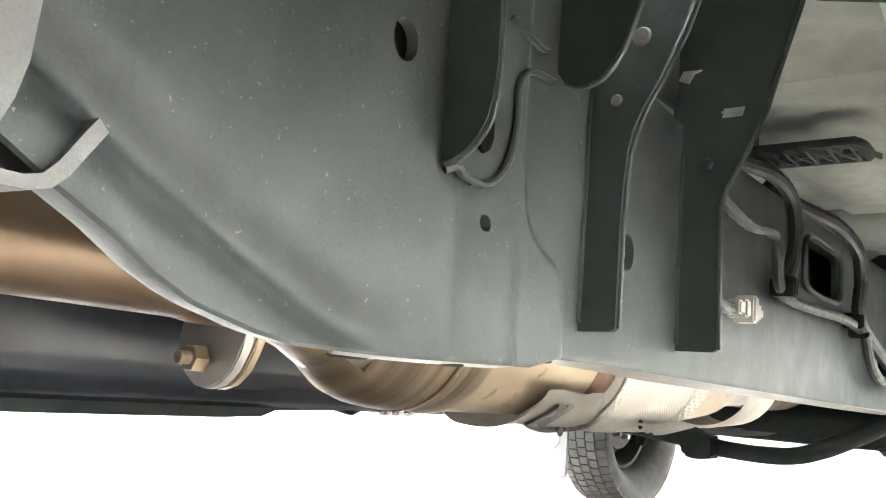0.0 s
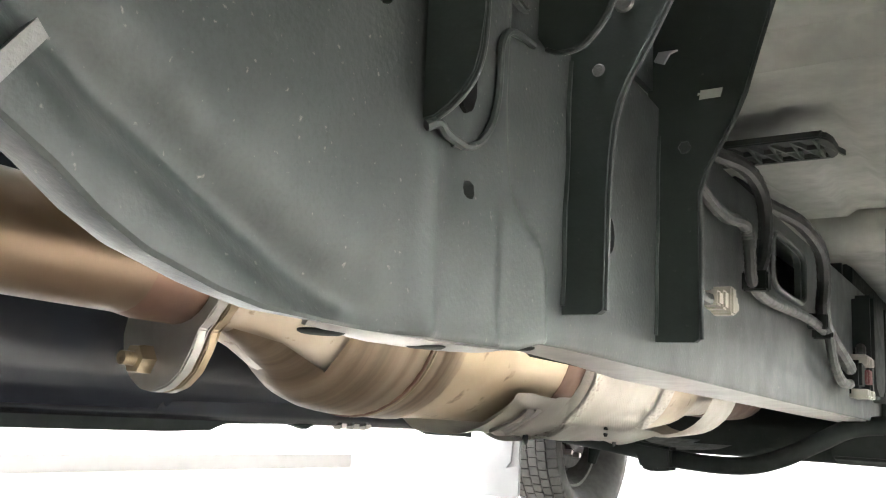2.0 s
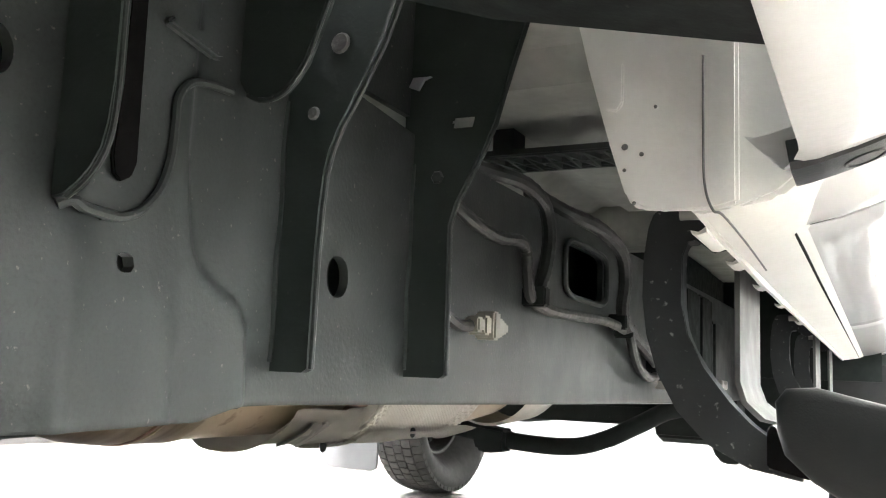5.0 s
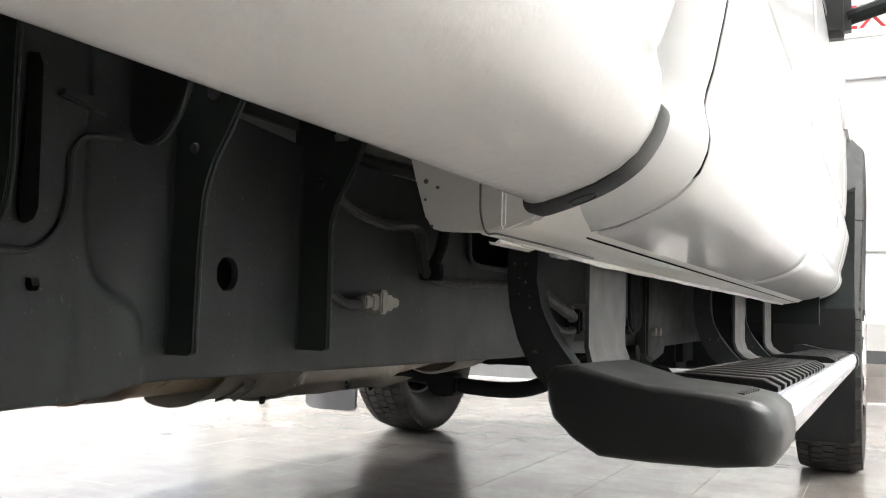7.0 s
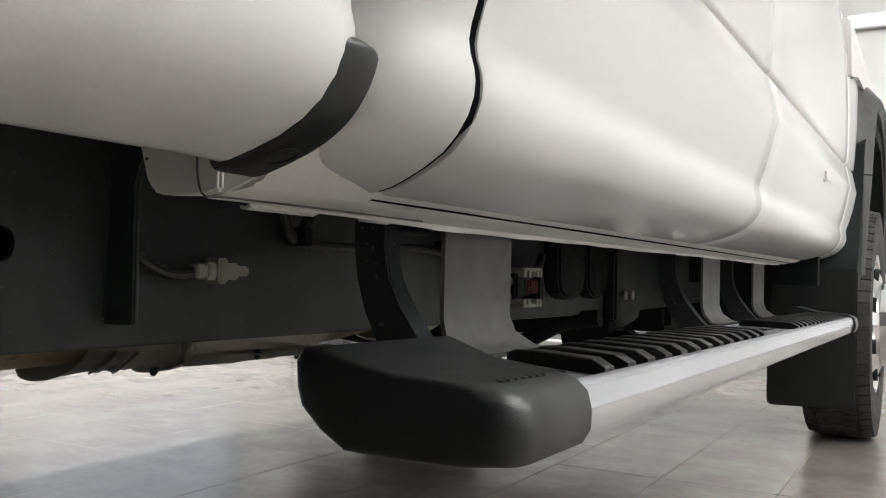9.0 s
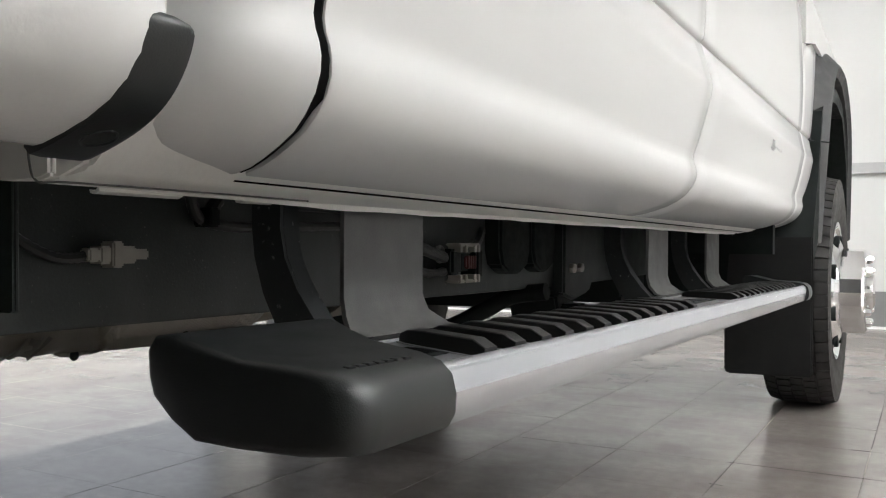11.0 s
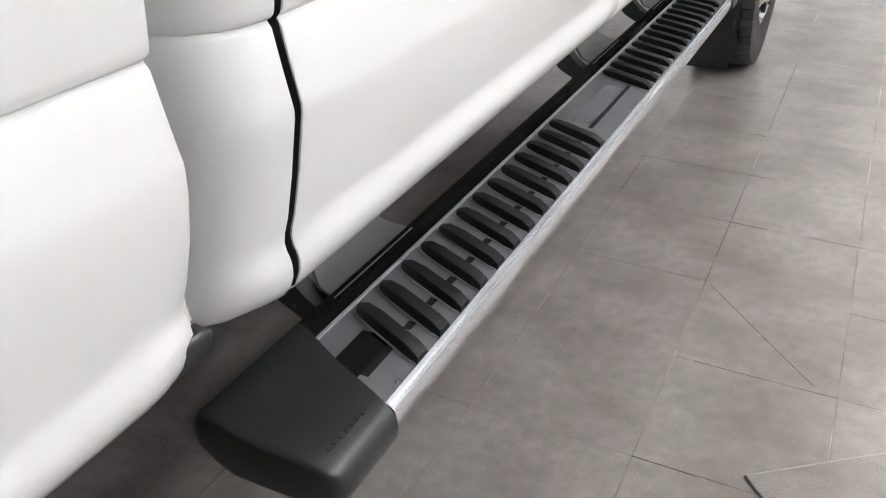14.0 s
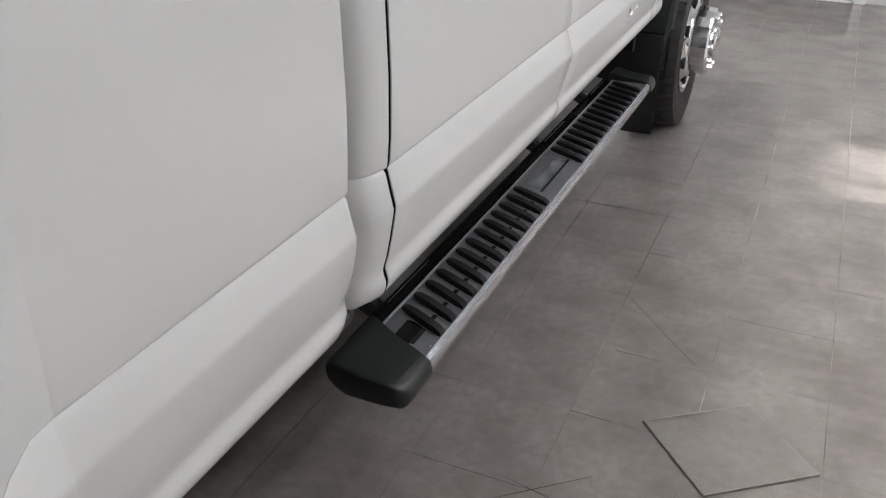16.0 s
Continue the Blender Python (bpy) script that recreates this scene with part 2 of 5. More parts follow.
def prism(poly, axis, a, b, bevel=0.0, segments=2):
    """A polygon of two coordinates, pulled along the third axis from a to b."""
    bm = bmesh.new()
    lo = [bm.verts.new(at(axis, u, v, a)) for u, v in poly]
    hi = [bm.verts.new(at(axis, u, v, b)) for u, v in poly]
    bm.faces.new(lo), bm.faces.new(hi[::-1])
    for i in range(len(poly)):
        j = (i + 1) % len(poly)
        bm.faces.new((lo[i], lo[j], hi[j], hi[i]))
    if bevel:
        bmesh.ops.bevel(bm, geom=bm.edges[:], offset=bevel, segments=segments, affect="EDGES", clamp_overlap=True)
    return bm


def box(x0, x1, y0, y1, z0, z1, bevel=0.0):
    return prism([(x0, y0), (x1, y0), (x1, y1), (x0, y1)], "z", z0, z1, bevel)


def join(*parts):
    bm = parts[0]
    for other in parts[1:]:
        me = bpy.data.meshes.new("join")
        other.to_mesh(me)
        other.free()
        bm.from_mesh(me)
        bpy.data.meshes.remove(me)
    return bm


def curve(pts, n=6):
    """A smooth line through the points."""
    p = [Vector(q) for q in pts]
    p = [2 * p[0] - p[1]] + p + [2 * p[-1] - p[-2]]
    out = []
    for i in range(1, len(p) - 2):
        for k in range(n):
            t = k / n
            out.append(0.5 * (2 * p[i] + (p[i + 1] - p[i - 1]) * t + (2 * p[i - 1] - 5 * p[i] + 4 * p[i + 1] - p[i + 2]) * t * t
                              + (3 * p[i] - p[i - 1] - 3 * p[i + 1] + p[i + 2]) * t ** 3))
    return out + [p[-2]]


def loft(rings, closed=True, caps=True):
    bm = bmesh.new()
    rows = [[bm.verts.new(q) for q in ring] for ring in rings]
    n = len(rows[0])
    for a, b in zip(rows, rows[1:]):
        for i in range(n if closed else n - 1):
            j = (i + 1) % n
            bm.faces.new((a[i], a[j], b[j], b[i]))
    if caps and closed:
        bm.faces.new(rows[0]), bm.faces.new(rows[-1][::-1])
    return bm


def tube(pts, radius, n=12, wave=0.0):
    """A round tube along points; radius: one number or one for each point; wave: depth of its ribs."""
    pts = [Vector(p) for p in pts]
    radii = radius if isinstance(radius, (list, tuple)) else [radius] * len(pts)
    rings, side = [], None
    for i, p in enumerate(pts):
        way = (pts[min(i + 1, len(pts) - 1)] - pts[max(i - 1, 0)]).normalized()
        if side is None:
            side = way.cross(Vector((0, 0, 1)) if abs(way.z) < 0.9 else Vector((1, 0, 0))).normalized()
        side = (side - way * side.dot(way)).normalized()
        up = way.cross(side)
        r = radii[i] + (wave if i % 2 else 0)
        rings.append([p + r * (math.cos(2 * math.pi * k / n) * side + math.sin(2 * math.pi * k / n) * up) for k in range(n)])
    return loft(rings)


def lathe(profile, centre, axis="x", n=40, caps=True):
    """A turned shape: profile of (radius, place along the axis)."""
    cx, cy, cz = centre
    rings = []
    for r, h in profile:
        ring = []
        for k in range(n):
            c, s = math.cos(2 * math.pi * k / n), math.sin(2 * math.pi * k / n)
            ring.append((cx + h, cy + r * c, cz + r * s) if axis == "x" else (cx + r * c, cy + h, cz + r * s) if axis == "y" else (cx + r * c, cy + r * s, cz + h))
        rings.append(ring)
    return loft(rings, caps=caps)


def pick(table, z):
    """A value between the rows (z, value) of a table that falls in z."""
    for (z1, v1), (z0, v0) in zip(table, table[1:]):
        if z >= z0:
            return v0 + (v1 - v0) * (z - z0) / (z1 - z0) if z < z1 else v1
    return table[-1][1]


def panel(profile, start, end, thick=0.02, ny=10, hem=0.004):
    """A sheet-metal panel: an outline of (x, z) that runs along y from start(z) to end(z), with rounded rims and thickness."""
    n = len(profile)
    normals = []
    for i in range(n):
        a, b = Vector(profile[max(i - 1, 0)]), Vector(profile[min(i + 1, n - 1)])
        d = (b - a).normalized()
        normals.append(Vector((-d.y, d.x)))
    rings = []
    for i, (x, z) in enumerate(profile):
        y0, y1 = start(z), end(z)
        nx, nz = normals[i]
        line = [(x - nx * thick, y0 + hem * 0.6, z - nz * thick), (x - nx * hem, y0, z - nz * hem), (x - nx * hem * 0.3, y0 + hem * 0.3, z - nz * hem * 0.3)]
        for k in range(ny + 1):
            line.append((x, y0 + hem + (y1 - y0 - 2 * hem) * k / ny, z))
        line += [(x - nx * hem * 0.3, y1 - hem * 0.3, z - nz * hem * 0.3), (x - nx * hem, y1, z - nz * hem), (x - nx * thick, y1 - hem * 0.6, z - nz * thick)]
        rings.append(line)
    return loft(rings)


# ---- the room ----
ROOM = dict(left=-4.8, right=4.6, back=-4.6, front=6.3, top=3.5)
TX, TY, TX0, TY0 = 0.3115, 0.3245, 0.150, 0.571

# ---- the truck ----
truck = thing("pickup_truck", (CX, 1.0, 0), "white crew cab pickup truck with running boards parked on tiles", "pickup truck")

# body outline from the window line down to the sill
BODY = [(-0.060, 1.36), (-0.042, 1.22), (-0.0345, 1.06), (-0.0345, 0.955), (-0.0365, 0.9165), (-0.0375, 0.9105), (-0.0400, 0.9075), (-0.0440, 0.905), (-0.0415, 0.9015), (-0.0395, 0.899), (-0.0335, 0.873), (-0.0272, 0.845), (-0.0258, 0.839),
        (-0.0260, 0.832), (-0.0280, 0.820), (-0.0345, 0.781), (-0.0425, 0.742), (-0.0475, 0.7255), (-0.0490, 0.716), (-0.0480, 0.707), (-0.0460, 0.698), (-0.0455, 0.690), (-0.0470, 0.680), (-0.0520, 0.668),
        (-0.061, 0.6555), (-0.073, 0.6455), (-0.089, 0.637), (-0.107, 0.6305), (-0.124, 0.6255), (-0.140, 0.6225), (-0.152, 0.6205)]
REAR_SEAM = [(1.4, -0.074), (0.93, -0.086), (0.89, -0.089), (0.82, -0.088), (0.71, -0.086), (0.695, -0.083), (0.673, -0.080), (0.655, -0.078), (0.638, -0.072), (0.628, -0.062), (0.621, -0.052), (0.60, -0.044)]
MID_SEAM = [(1.4, 0.965), (0.90, 0.93), (0.825, 0.95), (0.72, 0.915), (0.69, 0.925), (0.66, 0.92), (0.60, 0.90)]
FRONT_SEAM = [(1.4, 2.21), (1.05, 2.20), (0.93, 2.19), (0.6, 2.13)]
FENDER_END = [(1.4, 2.70), (1.22, 2.585), (1.05, 2.47), (0.91, 2.40), (0.75, 2.365), (0.68, 2.34), (0.62, 2.28)]
GAP, THIN = 0.0035, 0.0012

door_r = part("rear_door", panel(BODY, lambda z: pick(REAR_SEAM, z) + GAP, lambda z: pick(MID_SEAM, z) - THIN, ny=16), PAINT, truck, "white glossy rear door")
door_f = part("front_door", panel(BODY, lambda z: pick(MID_SEAM, z) + THIN, lambda z: pick(FRONT_SEAM, z) - THIN, ny=16), PAINT, truck, "white glossy front door")
fender = part("front_fender", panel(BODY, lambda z: pick(FRONT_SEAM, z) + THIN, lambda z: pick(FENDER_END, z), ny=5), PAINT, truck)

for seam, deep, r in ((REAR_SEAM, 0.0078, 0.0068), (MID_SEAM, 0.0085, 0.004), (FRONT_SEAM, 0.0085, 0.004)):
    line = [(x - deep, pick(seam, z), z + (0.0065 if z < 0.66 else 0.0)) for x, z in BODY]
    part("door_seal", tube(line, r, 8), SEAL, truck, "black rubber door seal")

# cab corner behind the rear door, rounded towards the cab's back
rings = []
for x, z in BODY:
    y1 = pick(REAR_SEAM, z) - GAP
    up = 0.007 * max(0.0, min(1.0, (0.70 - z) / 0.06))
    rings.append([(x - 0.02, y1 - 0.004, z), (x - 0.004, y1, z), (x, y1 - 0.005, z), (x - 0.004, y1 - 0.025, z + up * 0.3), (x - 0.013, -0.140, z + up), (x - 0.030, -0.158, z + up), (x - 0.055, -0.167, z + up), (x - 0.085, -0.17, z + up), (x - 0.09, -0.15, z + up)])
corner = part("cab_corner", loft(rings), PAINT, truck)

# sill under the doors, with its ragged weld flange
sill = part("sill", prism([(-0.152, 0.6165), (-0.175, 0.6125), (-0.1985, 0.6085), (-0.2035, 0.618), (-0.206, 0.70), (-0.206, 0.80), (-0.10, 0.80), (-0.10, 0.66)], "y", -0.180, 2.13, 0.004), UNDER, truck)
part("sill_end", prism([(-0.185, 0.6095), (-0.214, 0.6105), (-0.226, 0.6115), (-0.232, 0.614), (-0.236, 0.622), (-0.245, 0.65), (-0.259, 0.70), (-0.285, 0.80), (-0.172, 0.80), (-0.172, 0.6128)], "y", -0.1885, -0.1825, 0.002), UNDER, sill, "grey-white folded end panel")
rng = random.Random(4)
edge, y, z = [(-0.17, 0.615)], -0.17, 0.6100
while y < 2.1:
    step = rng.uniform(0.02, 0.07)
    z = 0.6045 + 0.0060 * max(0.0, min(1.0, (0.10 - y) / 0.27)) + 0.5 * (z - 0.6045) * (y > 0.1) - rng.uniform(-0.0009, 0.0009)
    edge.append((y, z))
    y += step
edge.append((2.1, 0.615))
flange = part("weld_flange", prism(edge, "x", -0.1995, -0.1960), UNDER, sill)
for x, z, r in ((-0.236, 0.649, 0.0016), (-0.226, 0.644, 0.0011), (-0.236, 0.635, 0.0009), (-0.218, 0.672, 0.0009), (-0.230, 0.615, 0.0009)):
    part("spot_weld", lathe([(0.0, -0.0012), (r, -0.001), (r * 1.3, 0.0), (0.0, 0.0)], (x, -0.1892, z), "y", 10), LEG, sill)
part("sill_stamping", prism([(-0.247, 0.672), (-0.240, 0.671), (-0.237, 0.676), (-0.237, 0.70), (-0.243, 0.705), (-0.2505, 0.70)], "y", -0.1915, -0.188, 0.001), UNDER, sill)
for y0, y1 in ((-0.130, -0.055), (0.012, 0.050), (0.172, 0.205), (0.362, 0.392), (0.62, 0.66)):
    part("folded_tab", prism([(-0.1995, 0.6105), (-0.1990, 0.6070), (-0.2040, 0.6052), (-0.2082, 0.6060), (-0.2092, 0.6085), (-0.2076, 0.6080), (-0.2040, 0.6072)], "y", y0, y1), UNDER, sill, "folded tab of the weld flange")
part("sill_joint", tube(curve([(-0.191, -0.1893, 0.70), (-0.1908, -0.1893, 0.645), (-0.1898, -0.1893, 0.622), (-0.186, -0.186, 0.6095), (-0.1835, -0.165, 0.6100), (-0.1845, -0.05, 0.6101), (-0.187, 0.08, 0.6097)], 6), 0.0008, 6), LEG, sill, "thin dark seam along the sill")

part("door_bottom_seal", tube([(-0.1545, y, 0.619 - 0.004 * step_in) for y, step_in in ((-0.05, 0), (0.2, 0.4), (0.9, 1), (2.0, 2))], [0.0019, 0.0013, 0.0010, 0.0007], 8), SEAL, truck, "black seal under the doors")

# bed: side with a stone-guard lower half, front edge strip, floor
BED_FRONT = [(1.4, -0.211), (0.93, -0.222), (0.86, -0.221), (0.70, -0.206), (0.6, -0.200)]
BED = [(-0.066, 1.45)] + [(x, z + 0.006 * (0.82 < z < 1.0)) for x, z in BODY[1:-2]] + [(-0.131, 0.6245), (-0.136, 0.6255)]


def drawn_in(z):
    return 0.011 * max(0.0, min(1.0, (0.80 - z) / 0.09))


# the bed side runs on into a rolled front edge
rings = [[(x, -0.80 + (pick(BED_FRONT, z) - 0.055 + 0.80) * k / 10, z) for x, z in BED] for k in range(10)]
rings += [[(x - drawn_in(z) * k - q, pick(BED_FRONT, z) - 0.055 + d, z + q * (z < 0.66)) for x, z in BED] for d, k, q in ((0.0, 0.0, 0.0), (0.012, 0.05, 0.0), (0.028, 0.35, 0.0), (0.042, 0.75, 0.0), (0.050, 1.0, 0.0), (0.054, 1.0, 0.0015), (0.055, 1.0, 0.004), (0.052, 1.0, 0.02))]
bed = part("bed_side", loft(rings, closed=False, caps=False), CHIP, truck, "white bed side with pebbled lower coat")
flare_y = [(-0.80, 0.0), (-0.83, 0.004), (-0.88, 0.03), (-0.95, 0.08), (-1.05, 0.13), (-1.2, 0.16), (-1.45, 0.17), (-1.75, 0.16), (-2.0, 0.12), (-2.2, 0.04), (-2.35, 0.0), (-2.65, 0.0)]
rings = [[(x + d * min(1.0, max(0.0, (z - 0.55) / 0.3)) if z < 1.25 else x + d * 0.5, y, z + d * 0.5 * (z < 0.8)) for x, z in BED] + [(-0.2, y, 0.70), (-0.2, y, 1.4)] for y, d in flare_y]
mirrored(part("rear_fender", loft(rings), PAINT, truck))
strip_line = [(x - drawn_in(z), z) for x, z in BODY[:-1] if z < 0.6925 and x > -0.13]
strip_line.append((strip_line[-1][0] - 0.0075, strip_line[-1][1] - 0.0014))
fine = curve([(x, 0, z) for x, z in strip_line], 4)
rings = []
for i, p in enumerate(fine):
    q = fine[min(i + 1, len(fine) - 1)] - fine[max(i - 1, 0)]
    nrm = Vector((-q.z, 0, q.x)).normalized()
    nrm = nrm if nrm.x > 0 else -nrm
    d = p
    s = i / (len(fine) - 1)
    top = math.sqrt(max(0.0, 1 - (1 - min(s / 0.10, 1.0)) ** 2))
    rings.append([(d.x + nrm.x * (a if a < 0 else a * (0.15 + 0.85 * top)), -0.2105 + (b + 0.2105) * (0.35 + 0.65 * top) * (0.82 + 0.18 * s) + (0.005 * (s - 0.5) ** 2), d.z + nrm.z * (a if a < 0 else a * (0.15 + 0.85 * top))) for a, b in ((-0.012, -0.186), (0.0015, -0.185), (0.0035, -0.187), (0.0045, -0.192), (0.0045, -0.219), (0.0035, -0.225), (0.0, -0.228), (-0.012, -0.226))])
part("edge_guard", loft(rings), PLASTIC, bed, "black rubber edge guard")
ring = [(-0.108 + 0.0095 * math.cos(2 * math.pi * k / 24), -0.206 + 0.0095 * math.sin(2 * math.pi * k / 24)) for k in range(25)]
part("guard_mark", tube([(x, y, 0.6291 + 0.36 * (x + 0.108)) for x, y in ring], 0.0008, 6), PLASTIC, bed)
part("bed_front", box(-1.95, -0.09, -0.214, -0.208, 0.80, 1.42, 0.002), PAINT, truck)
part("bed_floor", box(-1.95, -0.08, -2.64, -0.25, 0.93, 0.955), BLACK, truck)
part("bed_inner_lip", prism([(-0.136, 0.632), (-0.132, 0.632), (-0.12, 0.70), (-0.12, 0.95), (-0.127, 0.95), (-0.127, 0.70)], "y", -0.8, -0.215), BLACK, bed)
# unseen black panel, added to keep light off the upper rail
part("bed_shade_panel", prism([(-0.128, 0.655), (-0.275, 0.690), (-0.41, 0.738), (-0.41, 0.748), (-0.275, 0.700), (-0.128, 0.668)], "y", -0.80, -0.30), BLACK, truck)
# tailgate and inner arch are unseen, added to close off light from behind
part("tailgate", box(2 * CX + 0.06, -0.06, -2.68, -2.64, 0.80, 1.45, 0.008), PAINT, truck)
part("inner_arch", prism([(-1.1, 0.58), (-1.16, 0.80), (-1.32, 0.92), (-1.94, 0.92), (-2.1, 0.80), (-2.16, 0.58), (-2.12, 0.58), (-2.07, 0.78), (-1.92, 0.88), (-1.34, 0.88), (-1.19, 0.78), (-1.13, 0.58)], "x", -0.62, -0.06), BLACK, truck)
for ob in (door_r, door_f, fender, corner, sill, bed):
    mirrored(ob)

# greenhouse, roof and bonnet
cab_top = [(-0.03, 1.36), (-0.05, 1.42), (-0.20, 1.90), (-0.30, 1.96), (2 * CX + 0.30, 1.96), (2 * CX + 0.20, 1.90), (2 * CX + 0.05, 1.42), (2 * CX + 0.03, 1.36)]
part("cab_roof", prism(cab_top[2:6], "y", -0.15, 1.55, 0.02), PAINT, truck)
win = part("rear_side_window", prism([(-0.055, 1.37), (-0.06, 1.37), (-0.205, 1.90), (-0.20, 1.90)], "y", -0.10, 0.86), GLASSY, truck)
win2 = part("front_side_window", prism([(-0.055, 1.37), (-0.06, 1.37), (-0.205, 1.90), (-0.20, 1.90)], "y", 0.93, 1.72), GLASSY, truck)
mirrored(win), mirrored(win2)
part("rear_window", box(2 * CX + 0.2, -0.2, -0.16, -0.155, 1.38, 1.9), GLASSY, truck)
part("cab_back", box(2 * CX + 0.10, -0.10, -0.168, -0.155, 0.86, 1.38, 0.01), PAINT, truck)
part("windscreen", prism([(1.55, 1.9), (1.56, 1.9), (2.15, 1.36), (2.14, 1.36)], "x", 2 * CX + 0.12, -0.12), GLASSY, truck)
part("bonnet", prism([(1.9, 1.30), (2.1, 1.36), (3.4, 1.28), (3.75, 1.18), (3.8, 0.8), (3.7, 0.8), (3.7, 1.1), (1.9, 1.22)], "x", 2 * CX + 0.1, -0.1, 0.02), PAINT, truck)
upper = part("upper_fender", prism([(2.2, 1.15), (2.2, 1.34), (3.45, 1.28), (3.75, 1.18), (3.8, 0.8), (3.66, 0.8), (3.64, 1.1), (3.45, 1.22), (2.45, 1.22)], "x", -0.12, -0.03, 0.01), PAINT, truck)
mirrored(upper)
pan = [[(x, yy, 0.836 + 0.012 * (math.sin(x * 42) > 0.2) * (0.35 < yy < 1.9) + (0.03 if yy < 0.2 else 0)) for x in np.linspace(-0.25, 2 * CX + 0.25, 90)] for yy in np.linspace(-0.18, 2.1, 60)]
part("floor_pan", loft(pan, closed=False, caps=False), FLOORPAN, truck)
part("floor_cross_rib", tube([(-0.26, 0.98, 0.83), (-0.6, 0.98, 0.825), (-1.0, 0.98, 0.828)], 0.05, 16), FLOORPAN, truck)
part("firewall", box(2 * CX + 0.1, -0.1, 2.1, 2.14, 0.55, 1.3), BLACK, truck)

# tow mirror on the front door
mirror = part("door_mirror", box(-0.095, 0.0, 1.765, 1.83, 1.325, 1.46, 0.018), FLARE, truck, "black tow mirror with folding arm")
part("mirror_arm", tube([(-0.01, 1.80, 1.382), (0.10, 1.80, 1.412), (0.16, 1.80, 1.425)], 0.021, 10), BLACK, mirror)
part("mirror_housing", box(0.15, 0.34, 1.74, 1.86, 1.36, 1.66, 0.03), FLARE, mirror)
badge = part("door_badge", box(-0.036, -0.028, 1.60, 1.64, 0.795, 0.835, 0.003), MIRROR_CHROME, truck, "small chrome badge")
for k in range(5):
    part("badge_bar", box(-0.036, -0.030, 1.652 + k * 0.022, 1.666 + k * 0.022, 0.80, 0.822, 0.002), MIRROR_CHROME, badge)

# black wheel-arch flare and inner liner
FLARE_IN = [(-0.085, 2.345, 0.575), (-0.078, 2.375, 0.75), (-0.075, 2.405, 0.91), (-0.070, 2.48, 1.06), (-0.066, 2.59, 1.215), (-0.066, 2.75, 1.275), (-0.066, 2.95, 1.295), (-0.066, 3.2, 1.28), (-0.066, 3.45, 1.18), (-0.070, 3.58, 1.0), (-0.080, 3.62, 0.6)]
FLARE_OUT = [(0.000, 2.385, 0.585), (0.006, 2.425, 0.75), (0.012, 2.465, 0.90), (0.013, 2.57, 1.06), (0.012, 2.73, 1.17), (0.012, 2.85, 1.20), (0.012, 2.97, 1.205), (0.012, 3.13, 1.19), (0.012, 3.33, 1.09), (0.008, 3.45, 0.93), (0.0, 3.50, 0.6)]
hub_point = Vector((0, 2.965, 0.413))
rings = []
for p, q in zip(curve(FLARE_IN, 4), curve(FLARE_OUT, 4)):
    inward = (hub_point - Vector((0, q.y, q.z))).normalized()
    near = q + inward * 0.012 - Vector((0.010, 0, 0))
    lip = q + inward * 0.030 - Vector((0.014, 0, 0))
    deep = lip - Vector((0.07, 0, 0))
    back = p - Vector((0.02, 0, 0)) + inward * 0.01
    edge = p + (q - p) * 0.9
    rings.append([p, p + (q - p) * 0.04 + Vector((0.004, 0, 0)), edge + Vector((0.004, 0, 0)), q, near, lip, deep, back])
arch = part("wheel_arch_flare", loft(rings), FLARE, truck, "dark grey plastic wheel arch flare", 50)
part("flare_joint", tube([(-0.074, 2.401, 0.905), (-0.03, 2.424, 0.902), (0.014, 2.462, 0.899), (0.010, 2.485, 0.897)], 0.0022, 6), BLACK, arch)
liner = part("wheel_liner", prism([(2.26, 0.52), (2.40, 0.60), (2.44, 0.8), (2.52, 0.97), (2.72, 1.07), (2.95, 1.09), (3.2, 1.07), (3.4, 0.9), (3.48, 0.6), (3.5, 0.6), (3.46, 0.95), (3.2, 1.12), (2.95, 1.14), (2.7, 1.12), (2.47, 1.0), (2.38, 0.8), (2.24, 0.6)], "x", -0.55, -0.01), BLACK, truck)
flap = part("mud_flap", prism([(-0.24, 0.19), (-0.005, 0.195), (-0.004, 0.60), (-0.235, 0.60), (-0.25, 0.40), (-0.25, 0.20)], "y", 2.195, 2.207, 0.004), FLAP, truck, "black plastic mud flap")
part("splash_shield", box(-0.62, -0.20, 2.27, 2.30, 0.40, 0.80, 0.004), BLACK, truck)
mirrored(arch), mirrored(liner)
part("mud_flap", join(prism([(-2.02, 0.17), (-1.99, 0.155), (-1.80, 0.155), (-1.778, 0.17), (-1.778, 0.60), (-2.02, 0.60)], "y", 2.195, 2.207, 0.004),
                                prism([(-1.99, 0.29), (-1.97, 0.265), (-1.83, 0.265), (-1.81, 0.29), (-1.80, 0.5), (-2.0, 0.5)], "y", 2.19, 2.197, 0.003)), FLAP_PALE, truck, "pale grey mud flap with a raised panel")


